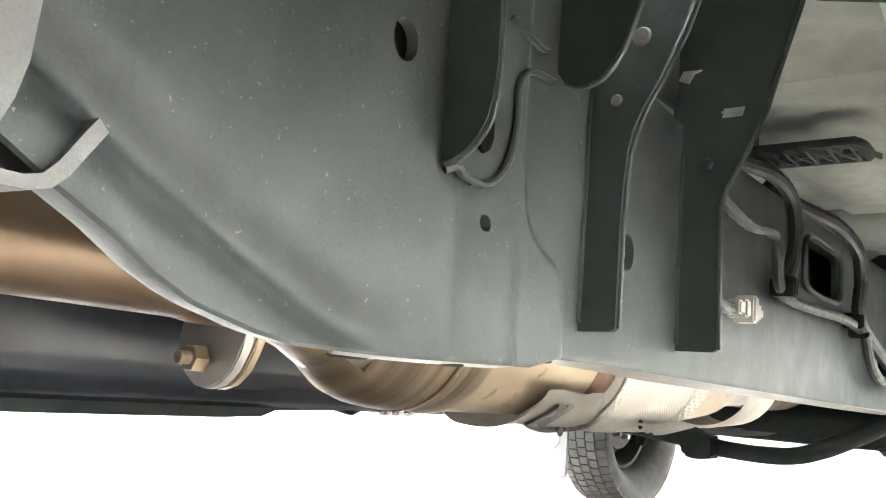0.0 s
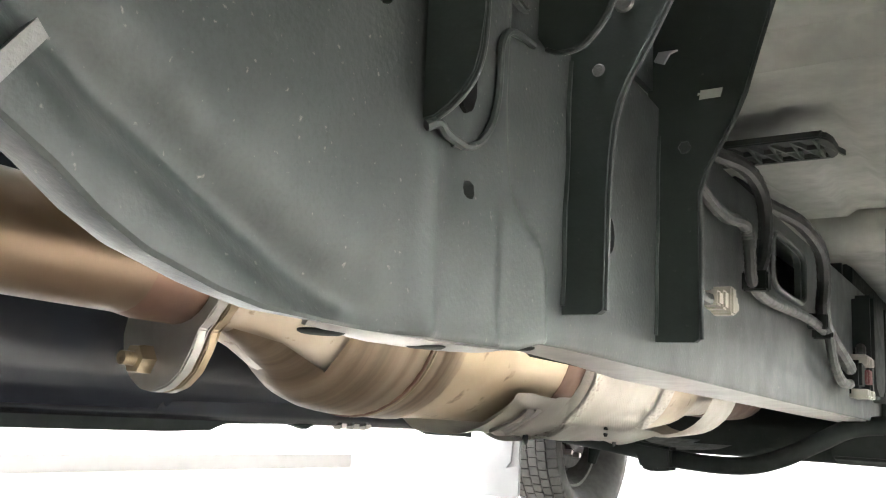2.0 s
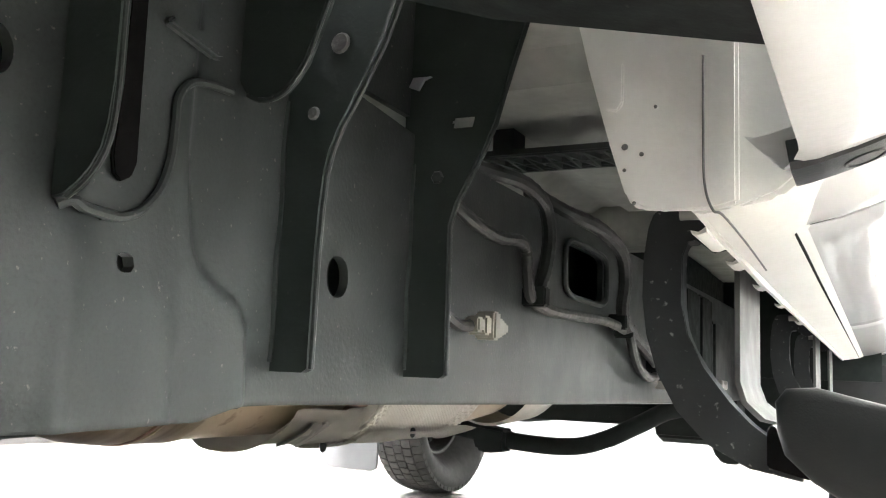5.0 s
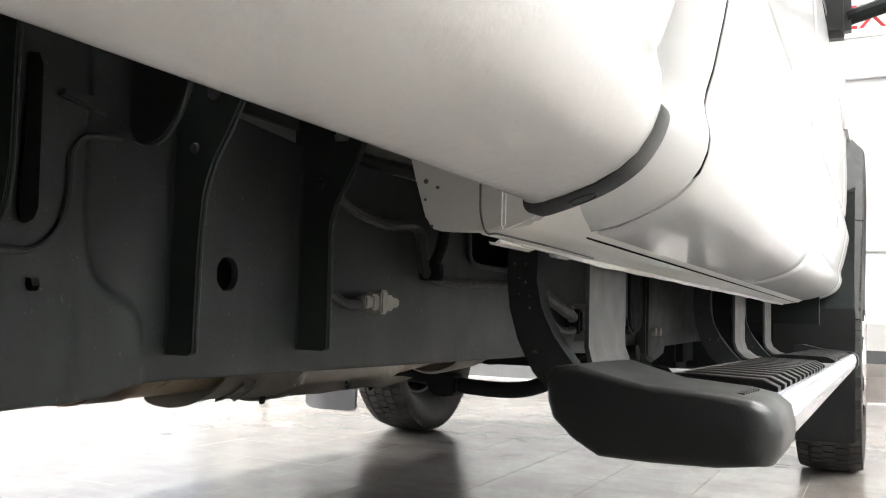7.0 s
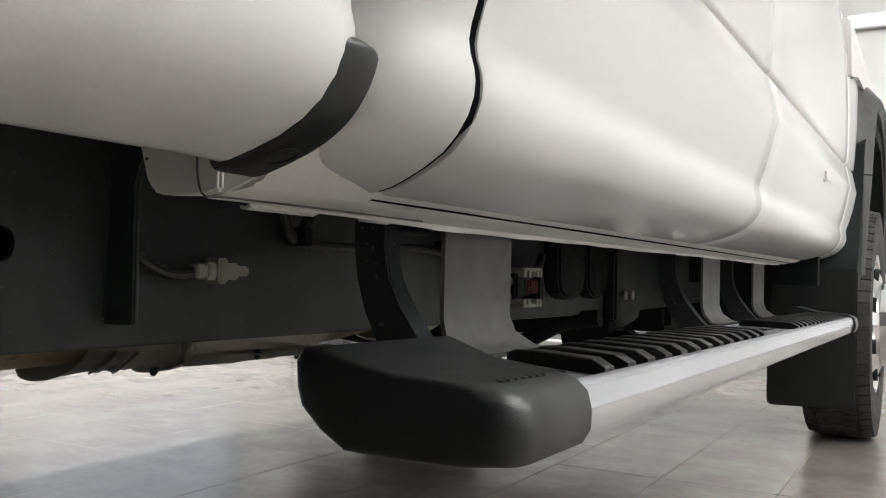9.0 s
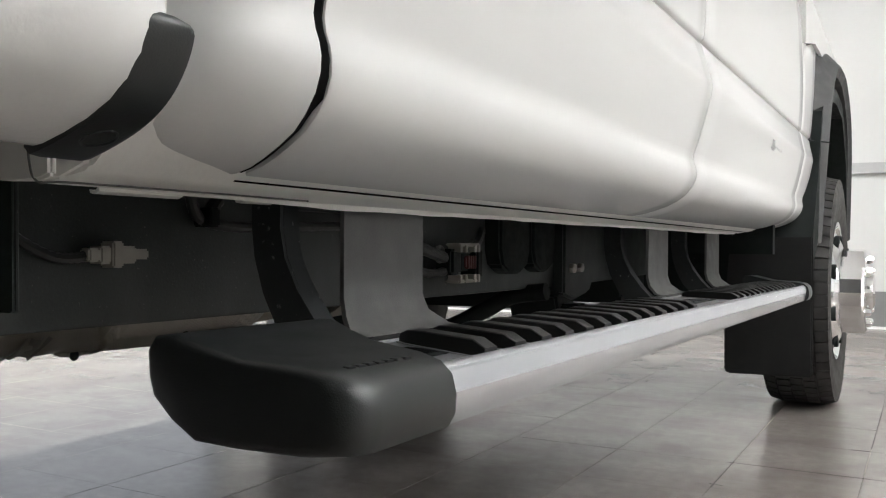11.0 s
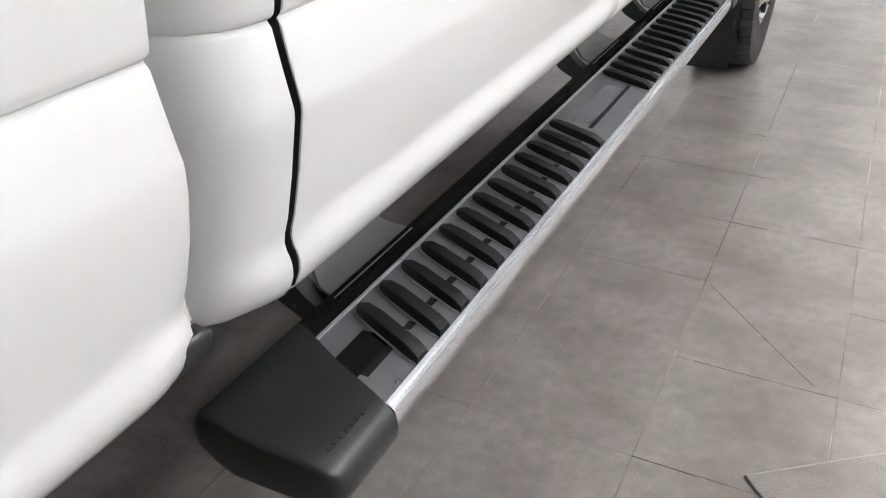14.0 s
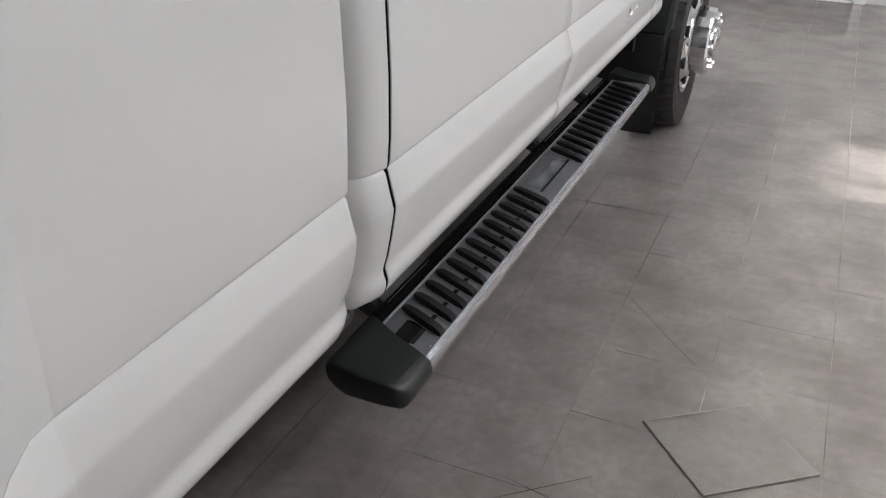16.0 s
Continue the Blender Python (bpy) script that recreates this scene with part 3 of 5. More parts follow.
# ---- wheels ----
def wheel(cx, side, metal, cy=2.965, about="front wheel with a polished rim and black tyre", deep=False):
    """A wheel; side: +1 looks to +x."""
    c = (cx, cy, 0.413)
    prof = [(0.245, -0.09), (0.30, -0.105), (0.355, -0.112), (0.385, -0.108), (0.398, -0.098), (0.403, -0.085), (0.403, 0.085), (0.398, 0.098), (0.385, 0.108), (0.355, 0.112), (0.30, 0.105), (0.245, 0.09)]
    rim_prof = [(0.0, 0.125), (0.13, 0.125), (0.15, 0.122), (0.18, 0.112), (0.205, 0.098), (0.218, 0.086), (0.228, 0.090), (0.238, 0.100), (0.250, 0.103), (0.250, 0.085), (0.24, 0.08), (0.235, -0.09), (0.25, -0.097), (0.235, -0.1), (0.225, -0.09), (0.215, 0.0), (0.0, 0.01)]
    if deep:  # inner side of the far front wheel, with its rim set well in
        prof[-3:] = [(0.355, 0.112), (0.31, 0.092), (0.27, 0.05), (0.245, 0.0)]
        rim_prof[11:] = [(0.235, 0.01), (0.243, 0.0), (0.247, -0.008), (0.243, -0.014), (0.234, -0.010), (0.228, 0.0), (0.215, 0.075), (0.0, 0.085)]
    w = part("wheel", lathe([(r, h * side) for r, h in rim_prof], c, "x", 48), metal, truck, about)
    tyre = part("tyre", lathe(prof, c, "x", 72, caps=False), RUBBER, w, "black all-terrain tyre")
    blocks = bmesh.new()
    rows = [(-0.108, -0.068), (-0.062, -0.023), (-0.019, 0.019), (0.023, 0.062), (0.068, 0.108)]
    for i in range(64):
        for k, (a, b) in enumerate(rows):
            t0 = 2 * math.pi * (i + 0.3 * (k % 2)) / 64
            t1 = t0 + 2 * math.pi / 64 * 0.86
            edge_row = k in (0, 4)
            quad = []
            for r in (0.39, 0.4125):
                for t in (t0, t1):
                    for h in (a, b):
                        rr = r - (0.010 if edge_row and abs(h) > 0.1 else 0)
                        quad.append(blocks.verts.new((c[0] + h, c[1] + rr * math.cos(t), c[2] + rr * math.sin(t))))
            for f in ((4, 5, 7, 6), (0, 1, 5, 4), (2, 6, 7, 3), (0, 4, 6, 2), (1, 3, 7, 5)):
                blocks.faces.new([quad[q] for q in f])
    part("tread", blocks, RUBBER, tyre)
    if side > 0:
        part("hub", lathe([(0.0, 0.228), (0.045, 0.228), (0.060, 0.222), (0.066, 0.212), (0.068, 0.203), (0.10, 0.202), (0.134, 0.202), (0.145, 0.198), (0.151, 0.190), (0.154, 0.122), (0.14, 0.10), (0.0, 0.10)], c, "x", 20), metal, w, "faceted hub drum", 12)
    else:
        part("hub", lathe([(0.0, -0.10), (0.09, -0.10), (0.10, -0.09), (0.10, -0.05), (0.0, -0.03)], c, "x", 40), metal, w, "hub ring")
    reach = 0.220 if side > 0 else -0.19
    for k in range(10 if side > 0 else 8):
        t = 2 * math.pi * k / (10 if side > 0 else 8)
        yy, zz = c[1] + 0.118 * math.cos(t), c[2] + 0.118 * math.sin(t)
        part("lug_nut", lathe([(0.0, reach), (0.009, reach), (0.015, reach - 0.007 * side), (0.017, reach - 0.034 * side), (0.0, reach - 0.036 * side)], (c[0], yy, zz), "x", 6), MIRROR_CHROME, w)
    for k in range(8):
        t = 2 * math.pi * (k + 0.5) / 8
        yy, zz = c[1] + 0.187 * math.cos(t), c[2] + 0.187 * math.sin(t)
        part("vent_hole", lathe([(0.0, 0.1125 * side), (0.021, 0.1125 * side), (0.026, 0.113 * side), (0.027, 0.10 * side), (0.0, 0.10 * side)], (c[0], yy, zz), "x", 16), BLACK, w)
    return w


wheel(-0.105, 1, MIRROR_CHROME)
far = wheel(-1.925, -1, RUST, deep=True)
part("rim_lip", lathe([(0.236, 0.012), (0.244, 0.016), (0.249, 0.012), (0.247, 0.004), (0.236, 0.006), (0.236, 0.012)], (-1.925, 2.965, 0.413), "x", 48, caps=False), LEG, far, "pale worn rim lip")
# unseen rear wheels, added to carry the truck and shade its underside
for cx, side in ((-0.075, 1), (-0.36, 1), (2 * CX + 0.075, -1), (2 * CX + 0.36, -1)):
    wheel(cx, side, RUST, -1.63, "rear wheel of a pair with a dark rim")
part("rear_axle", tube([(-1.75, -1.63, 0.413), (-1.2, -1.63, 0.42), (-0.8, -1.63, 0.42), (-0.28, -1.63, 0.413)], [0.06, 0.09, 0.09, 0.06], 14), BLACK, truck)
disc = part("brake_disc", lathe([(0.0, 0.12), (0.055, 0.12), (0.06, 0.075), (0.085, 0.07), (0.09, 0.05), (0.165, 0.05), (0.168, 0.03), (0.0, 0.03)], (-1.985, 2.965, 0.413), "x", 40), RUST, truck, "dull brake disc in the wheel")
part("caliper", join(*[box(-1.955, -1.88, 2.965 + 0.135 * math.cos(t) - 0.026, 2.965 + 0.135 * math.cos(t) + 0.026, 0.413 + 0.135 * math.sin(t) - 0.026, 0.413 + 0.135 * math.sin(t) + 0.026, 0.008) for t in (2.5, 2.8, 3.1, 3.4)]), BLACK, disc)
part("steering_knuckle", tube([(-1.83, 2.965, 0.54), (-1.81, 2.95, 0.47), (-1.80, 2.94, 0.413), (-1.81, 2.95, 0.35), (-1.83, 2.965, 0.28)], [0.02, 0.03, 0.045, 0.03, 0.02], 10), BLACK, disc)
for k in range(8):
    t = 2 * math.pi * (k + 0.3) / 8
    part("disc_bolt", lathe([(0.0, 0.085), (0.011, 0.085), (0.013, 0.075), (0.013, 0.05), (0.0, 0.05)], (-1.985, 2.965 + 0.112 * math.cos(t), 0.413 + 0.112 * math.sin(t)), "x", 8), STEEL, disc)
part("front_axle", tube([(-1.80, 2.965, 0.413), (-1.5, 2.965, 0.40), (-0.5, 2.965, 0.40), (-0.25, 2.965, 0.413)], 0.05, 14), BLACK, truck)


# ---- running board ----


TILT = Matrix(((1, 0, 0, 0), (0, 1, 0, 0), (0, -0.0105, 1, 0), (0, 0, 0, 1)))  # the board hangs a little lower at its front


def running_board(flip):
    def p(name, bm, mat, parent, label="", sharp=35):
        ob = part(name, bm, mat, parent, label, sharp)
        if name != "tread_ridge" and name != "drain_slot":
            ob.data.transform(TILT)
        if flip:
            ob.data.transform(Matrix.Translation((2 * CX, 0, 0)) @ Matrix.Diagonal((-1, 1, 1, 1)))
            ob.data.flip_normals()
        return ob

    b = p("running_board", prism([(-0.138, 0.486), (-0.010, 0.4865), (-0.010, 0.47), (-0.04, 0.456), (-0.10, 0.452), (-0.138, 0.455)], "y", -0.02, 2.0), PLATE, truck, "aluminium running board with black rubber treads")
    p("inner_channel", prism([(-0.179, 0.456), (-0.179, 0.484), (-0.174, 0.487), (-0.170, 0.476), (-0.145, 0.475), (-0.141, 0.484), (-0.1385, 0.484), (-0.1385, 0.450), (-0.15, 0.449)], "y", 0.0, 2.0, 0.0012), GLOSS_BLACK, b, "glossy black inner channel")
    p("outer_rail", prism([(-0.0108, 0.486), (-0.0103, 0.4905), (-0.0088, 0.4916), (-0.0045, 0.4905), (-0.0015, 0.4885), (-0.0012, 0.4872), (0.0008, 0.4868), (0.0018, 0.4850), (0.0024, 0.4835), (0.0050, 0.4725), (0.0049, 0.4708), (0.0000, 0.4535), (-0.0030, 0.4485), (-0.009, 0.4460), (-0.03, 0.447), (-0.05, 0.45), (-0.03, 0.46)], "y", -0.006, 1.998, 0.0004), CHROME, b, "bright aluminium outer rail", 14)

    def cap(y0, y1, slant, rear):
        # end cap: a block with rounded ends and an undercut inner corner
        prof = [(-0.161, 0.503), (-0.155, 0.511), (-0.138, 0.5125), (-0.115, 0.507), (-0.085, 0.5005), (-0.025, 0.4975), (-0.004, 0.494), (0.006, 0.486), (0.0095, 0.472), (0.0085, 0.459), (0.003, 0.4495), (-0.03, 0.4455), (-0.085, 0.4445), (-0.120, 0.4455), (-0.140, 0.457), (-0.156, 0.472), (-0.160, 0.485)]
        mid = Vector((-0.078, 0.478))
        long_r, short_r = 0.024, 0.007
        length = abs(y1 - y0)

        def corner(d, r):
            return r * (1 - math.sqrt(max(0.0, 1 - (1 - min(d / r, 1.0)) ** 2)))

        rr = []
        for d in (0.0, 0.0007, 0.002, 0.004, 0.007, 0.011, 0.016, 0.024, 0.06, length):
            ring = []
            for x, z in prof:
                out = max(0.0, min(1.0, (x - mid.x) / 0.085))
                vx = x - corner(d, long_r) * out ** 2 if x > mid.x else x + corner(d, short_r)
                vz = z + (mid.y - z) * corner(d, short_r) / 0.032
                q = max(0.0, min(1.0, -vx / 0.16))
                ring.append((vx, y0 + (d if rear else -d) + (slant * q if d == length else 0), vz))
            rr.append(ring)
        return loft(rr)

    c = p("end_cap", cap(-0.126, -0.012, 0.070, True), PLASTIC, b, "black textured plastic end cap", 40)
    p("end_cap", cap(2.085, 1.985, 0.0, False), PLASTIC, b, "black textured plastic end cap", 40)
    for k in range(7):
        p("raised_mark", box(-0.0235 - 0.0006 * (k % 3) + 0.0005 * k, -0.0180 + 0.0004 * k, -0.098 + k * 0.0102, -0.0905 + k * 0.0102, 0.4952, 0.4978, 0.0004), PLASTIC, c)
    master = seat = None
    outer_y = [0.0905 + 0.0575 * k for k in range(13)] + [1.118 + 0.0585 * k for k in range(14)]
    for yy in outer_y:
        if master is None:
            line = [(-0.127, 0.050), (-0.114, 0.045), (-0.090, 0.034), (-0.026, 0.001), (-0.0125, -0.004)]
            height = [0.008, 0.0125, 0.0135, 0.0135, 0.0075]
            half = [0.006, 0.0115, 0.0135, 0.0135, 0.0135]
            rr = []
            for (x, dy), h, hw in zip(line, height, half):
                rr.append([(x, dy - hw, 0.0), (x, dy - hw * 0.80, h * 0.93), (x, dy - hw * 0.70, h), (x, dy + hw * 0.70, h), (x, dy + hw * 0.80, h * 0.93), (x, dy + hw, 0.0)])
            ob = p("tread_ridge", loft(rr), TREAD, b, "", 25)
            master = ob.data
        else:
            ob = under(new("tread_ridge", master), b)
        ob.location = (0, yy, 0.4862 - 0.0105 * yy)
        if seat is None:
            base = p("tread_ridge", loft([[(x - 0.002, dy - hw - 0.0022, 0.0), (x - 0.002, dy - hw - 0.0018, 0.0012), (x - 0.002, dy + hw + 0.0018, 0.0012), (x - 0.002, dy + hw + 0.0022, 0.0)] for (x, dy), hw in zip(line, half)]), PALE_METAL, b, "pale raised seat under the tread")
            base.name, base.location, seat = "tread_seat", ob.location, base.data
        else:
            under(new("tread_seat", seat), b).location = ob.location
    slot = None
    for k, yy in enumerate(outer_y[:12] + outer_y[13:26]):
        if slot is None:
            ob = p("drain_slot", box(-0.060, -0.050, -0.008, 0.008, 0.0, 0.0006), BLACK, b)
            slot = ob.data
        else:
            ob = under(new("drain_slot", slot), b)
        ob.location = (0, yy + 0.0465, 0.4866 - 0.0105 * yy)
    p("deck_groove", box(-0.060, -0.052, 0.850, 1.115, 0.4864, 0.4872), BLACK, b)
    p("deck_groove", box(-0.060, -0.050, 0.030, 0.096, 0.4864, 0.4872), BLACK, b)
    p("deck_edge", box(-0.1415, -0.1365, 0.05, 1.99, 0.4800, 0.4880, 0.0008), PALE_METAL, b, "scuffed bare aluminium inner edge")
    p("deck_recess", box(-0.100, -0.060, 0.015, 0.105, 0.4864, 0.4869), GLOSS_BLACK, b, "glossy dark recess in the deck")
    p("grip_film", box(-0.100, -0.062, 0.87, 1.10, 0.4864, 0.4869), FILM, b, "clear protective film with a dark reflection in its colour")
    p("rivet", lathe([(0.0, 0.003), (0.002, 0.0028), (0.0035, 0.001), (0.0035, 0.0)], (-0.017, 0.036, 0.4865), "z", 12), MIRROR_CHROME, b)
    # hangers: an outer leg plate with a flared foot and a curved inner brace
    for y0, wide in ((0.184, 0.155), (1.27, 0.155), (1.815, 0.155)):
        rr = []
        for z, x, grow in ((0.66, -0.222, 0.0), (0.52, -0.222, 0.0), (0.502, -0.216, 0.004), (0.487, -0.198, 0.02), (0.482, -0.17, 0.028)):
            rr.append([(x, y0 - grow, z), (x, y0 + wide + grow, z), (x - 0.005, y0 + wide + grow, z - 0.002), (x - 0.005, y0 - grow, z - 0.002)])
        leg = p("hanger_leg", loft(rr), LEG, b, "flat grey hanger plate")
        a = y0 - 0.042
        outer_edge = [(-0.22, 0.681), (-0.266, 0.6805), (-0.287, 0.680), (-0.295, 0.675), (-0.300, 0.662), (-0.304, 0.635), (-0.305, 0.595), (-0.301, 0.560), (-0.291, 0.525), (-0.273, 0.491), (-0.245, 0.462), (-0.21, 0.444), (-0.165, 0.436)]
        inner_edge = [(-0.165, 0.452), (-0.19, 0.47), (-0.207, 0.482), (-0.225, 0.500), (-0.248, 0.530), (-0.264, 0.560), (-0.269, 0.590), (-0.269, 0.635), (-0.264, 0.648), (-0.255, 0.650), (-0.240, 0.636), (-0.22, 0.640)]
        brace = p("hanger_brace", prism(outer_edge + inner_edge, "y", a, a + 0.006, 0.001), BRACE, b, "curved black steel brace with pale specks")
        lip = curve([(x, 0, z) for x, z in inner_edge[1:10]], 3)
        p("brace_lip", loft([[(q.x, a + 0.002, q.z), (q.x, a + 0.03, q.z), (q.x - 0.003, a + 0.03, q.z - 0.002), (q.x - 0.003, a + 0.002, q.z - 0.002)] for q in lip]), BRACE, brace)
        p("brace_pin", tube([(-0.268, a - 0.010, 0.671), (-0.236, a - 0.010, 0.671)], 0.0055, 12), STEEL, brace)
    return b


running_board(False)
running_board(True)

# ---- chassis rail ----
LOW = [(3.4, 0.50), (1.6, 0.478), (0.5, 0.482), (-0.2, 0.487), (-0.25, 0.486), (-0.285, 0.478), (-0.40, 0.475), (-0.46, 0.4745), (-0.50, 0.4745), (-0.525, 0.478), (-0.56, 0.4865), (-0.58, 0.4955), (-0.60, 0.508), (-0.63, 0.523), (-1.3, 0.905)]
TOP = [(3.4, 0.74), (1.6, 0.73), (0.0, 0.715), (-0.2, 0.73), (-0.35, 0.76), (-0.6, 0.82), (-1.3, 1.12)]
GROOVE = [(3.4, 0.40), (-0.38, 0.476), (-0.422, 0.484), (-0.471, 0.496), (-0.535, 0.522), (-0.587, 0.546), (-0.619, 0.566), (-1.3, 0.96)]


def step(a, b, v):
    t = max(0.0, min(1.0, (v - a) / (b - a)))
    return t * t * (3 - 2 * t)


def rail_x(y, z):
    """How far the rail's outer face stands out, with its overlapping sleeve, beads and lower bend."""
    x = -0.462
    end = float(np.interp(z, [0.49, 0.535, 0.549, 0.556, 0.566, 0.578, 0.60, 0.63], [-0.243, -0.247, -0.257, -0.275, -0.291, -0.300, -0.305, -0.309]))
    x += 0.0045 * step(end + 0.004, end - 0.004, y)
    low = step(0.59, 0.515, z)
    x += 0.0028 * low * step(-0.308, -0.322 + max(0, 0.495 - z) * 0.7, y) * (1 - step(-0.374 - max(0, 0.495 - z) * 0.8, -0.392 - max(0, 0.495 - z) * 0.8, y))
    x += 0.0035 * math.exp(-((y + 0.388) / 0.008) ** 2) * step(0.588, 0.565, z)
    if y < -0.38:
        g = z - pick(GROOVE, y)
        k = step(-0.38, -0.45, y)
        x += k * (-0.0120 * math.exp(-((g + 0.004) / 0.0150) ** 2) + 0.0015 * step(0.004, -0.03, g))
    edge = z - pick(LOW, y)
    x -= 0.002 * max(0.0, 1 - edge / 0.003) ** 2
    return x


def punch(bm, y, z, ry, rz, depth=0.008, square=2.0):
    """A hole through the face, with a rim of the sheet's thickness."""
    def far(v):
        return (abs((v.y - y) / ry) ** square + abs((v.z - z) / rz) ** square) ** (1 / square)
    gone = [f for f in bm.faces if far(f.calc_center_median()) < 1]
    if not gone:
        return
    ring = {v for f in gone for v in f.verts if any(g not in gone for g in v.link_faces)}
    bmesh.ops.delete(bm, geom=gone, context="FACES")
    for v in ring:
        if v.is_valid:
            d = max(far(v.co), 1e-4)
            v.co.y, v.co.z = y + (v.co.y - y) / d, z + (v.co.z - z) / d
    edges = [e for e in bm.edges if e.is_boundary and e.verts[0] in ring and e.verts[1] in ring]
    grown = bmesh.ops.extrude_edge_only(bm, edges=edges)["geom"]
    for v in grown:
        if isinstance(v, bmesh.types.BMVert):
            v.co.x -= depth


ys = list(np.linspace(-1.3, -0.66, 40)) + list(np.linspace(-0.65, -0.10, 150)) + list(np.linspace(-0.094, 1.6, 170)) + [2.2, 2.8, 3.4]
rows = []
for y in ys:
    a, b = pick(LOW, y), pick(TOP, y)
    line = [(-0.484, y, a + 0.005), (-0.470, y, a + 0.0006)]
    for k in range(64):
        z = a + (b - a) * (k / 63) ** 1.25
        line.append((rail_x(y, z), y, z))
    rows.append(line + [(-0.47, y, b + 0.002), (-0.53, y, b + 0.003)])
face = loft(rows, closed=False, caps=False)
holes = [(-0.352, 0.562, 0.0062, 0.0052, 2.6), (-0.143, 0.580, 0.0145, 0.0155, 2.2), (-0.440, 0.648, 0.0105, 0.0125, 2.0), (0.462, 0.657, 0.088, 0.033, 6.0)]
for y, z, ry, rz, sq in holes:
    punch(face, y, z, ry, rz, 0.008, sq)
rail = part("chassis_rail", face, RAIL, truck, "satin black pressed steel chassis rail")
back = part("rail_inner_plate", prism([(-1.3, 1.0), (-0.70, 0.70), (-0.60, 0.645), (-0.52, 0.585), (-0.44, 0.545), (-0.25, 0.535), (-0.12, 0.488), (1.6, 0.479), (3.4, 0.50), (3.4, 0.74), (1.6, 0.735), (-0.2, 0.735), (-0.6, 0.825), (-1.3, 1.12)], "x", -0.536, -0.528), BLACK, rail)
line = [p for p in curve([(0, y, z) for y, z in LOW[::-1]], 4) if p.y > -0.47]
rows = []
for p in line:
    w = 0.003 + 0.033 * step(-0.47, -0.36, p.y) + 0.039 * step(-0.15, 0.05, p.y)
    rows.append([(-0.470, p.y, p.z + 0.0005), (-0.470 - w * 0.45, p.y, p.z - 0.0015), (-0.470 - w, p.y, p.z - 0.001), (-0.470 - w, p.y, p.z + 0.006), (-0.47, p.y, p.z + 0.006)])
fl = part("bottom_flange", loft(rows), EDGE, rail, "lower flange with a pale floor reflection in its colour")
mirrored(rail), mirrored(back), mirrored(fl)
for y in (-0.43, -0.34, -0.23):
    part("flange_hole", lathe([(0.0, 0.0), (0.010, 0.0), (0.012, 0.001), (0.012, 0.002), (0.0, 0.002)], (-0.488, y, pick(LOW, y) - 0.0025), "z", 20), BLACK, rail)
# pressed collar round the access opening
rim = [(0.462 + 0.094 * (abs(math.cos(t)) ** 0.4) * (1 if math.cos(t) > 0 else -1), 0.657 + 0.037 * (abs(math.sin(t)) ** 0.4) * (1 if math.sin(t) > 0 else -1)) for t in [2 * math.pi * k / 40 for k in range(40)]]
part("opening_collar", tube([(-0.458, y, z) for y, z in rim] + [(-0.458, *rim[0])], 0.004, 8), RAIL, rail)

def standing_plate(outer, y, inner=-0.472, thick=0.006, low=0.509, opening=None):
    """A plate that stands out from the rail, square to it: outer edge of (height, x), with one slotted opening of (x, z, half width, half height)."""
    heights = np.linspace(low, outer[-1][0], 190)
    edge = np.interp(heights, [r[0] for r in outer], [r[1] for r in outer])
    grid = []
    for z, x in zip(heights, edge):
        side = [(inner + (x - inner) * k / 44, y - 0.001 * (k == 44), z) for k in range(45)]
        grid.append(side + [(a, y + thick, c) for a, _, c in side[::-1]])
    bm = loft(grid)
    if opening:
        ox, oz, rx, rz = opening
        gone = [f for f in bm.faces if len(f.verts) == 4 and abs((f.calc_center_median().x - ox) / rx) ** 4 + abs((f.calc_center_median().z - oz) / rz) ** 4 < 1]
        bmesh.ops.delete(bm, geom=gone, context="FACES")
    return bm


# body-mount bracket: two plates that stand out from the rail and flare outwards above it
LEG_REAR = [(0.509, -0.436), (0.5115, -0.432), (0.586, -0.432), (0.615, -0.431), (0.640, -0.429), (0.655, -0.4255), (0.672, -0.4185), (0.697, -0.404), (0.727, -0.389), (0.77, -0.374), (0.82, -0.360), (0.92, -0.345)]
LEG_FRONT = [(0.509, -0.428), (0.5115, -0.424), (0.600, -0.4255), (0.636, -0.426), (0.655, -0.4205), (0.672, -0.4115), (0.697, -0.398), (0.722, -0.3875), (0.745, -0.381), (0.772, -0.373), (0.814, -0.360), (0.86, -0.348), (0.92, -0.335)]
mount = part("body_mount_bracket", standing_plate(LEG_REAR, -0.217), MOUNT, truck, "matt black body mount bracket with two legs")
part("mount_leg", standing_plate(LEG_FRONT, -0.035, opening=(-0.417, 0.7255, 0.0112, 0.0052)), MOUNT, mount)
for rows, y in ((LEG_REAR, -0.217), (LEG_FRONT, -0.035)):
    part("rolled_rim", tube([(x + 0.0006, y + 0.003, z) for z, x in rows[1:]], 0.0021, 8), RAIL, mount)
    part("weld_bead", tube(curve([(-0.4615, y - 0.001 + 0.0012 * math.sin(k * 1.7), 0.515 + k * 0.022) for k in range(9)], 3), 0.0022, 6), MOUNT, mount)
part("mount_top", box(-0.47, -0.33, -0.222, -0.02, 0.905, 0.917), MOUNT, mount)
part("mount_web", prism([(-0.217, 0.735), (-0.032, 0.735), (-0.032, 0.91), (-0.217, 0.91)], "x", -0.474, -0.468), RAIL, mount)
part("mount_rivet", lathe([(0.0, -0.0022), (0.0036, -0.0018), (0.0048, 0.0), (0.0, 0.0)], (-0.440, -0.2172, 0.681), "y", 16), LEG, mount)
part("mount_rivet", lathe([(0.0, -0.0022), (0.006, -0.0018), (0.0075, 0.0), (0.0, 0.0)], (-0.422, -0.2172, 0.728), "y", 16), LEG, mount)
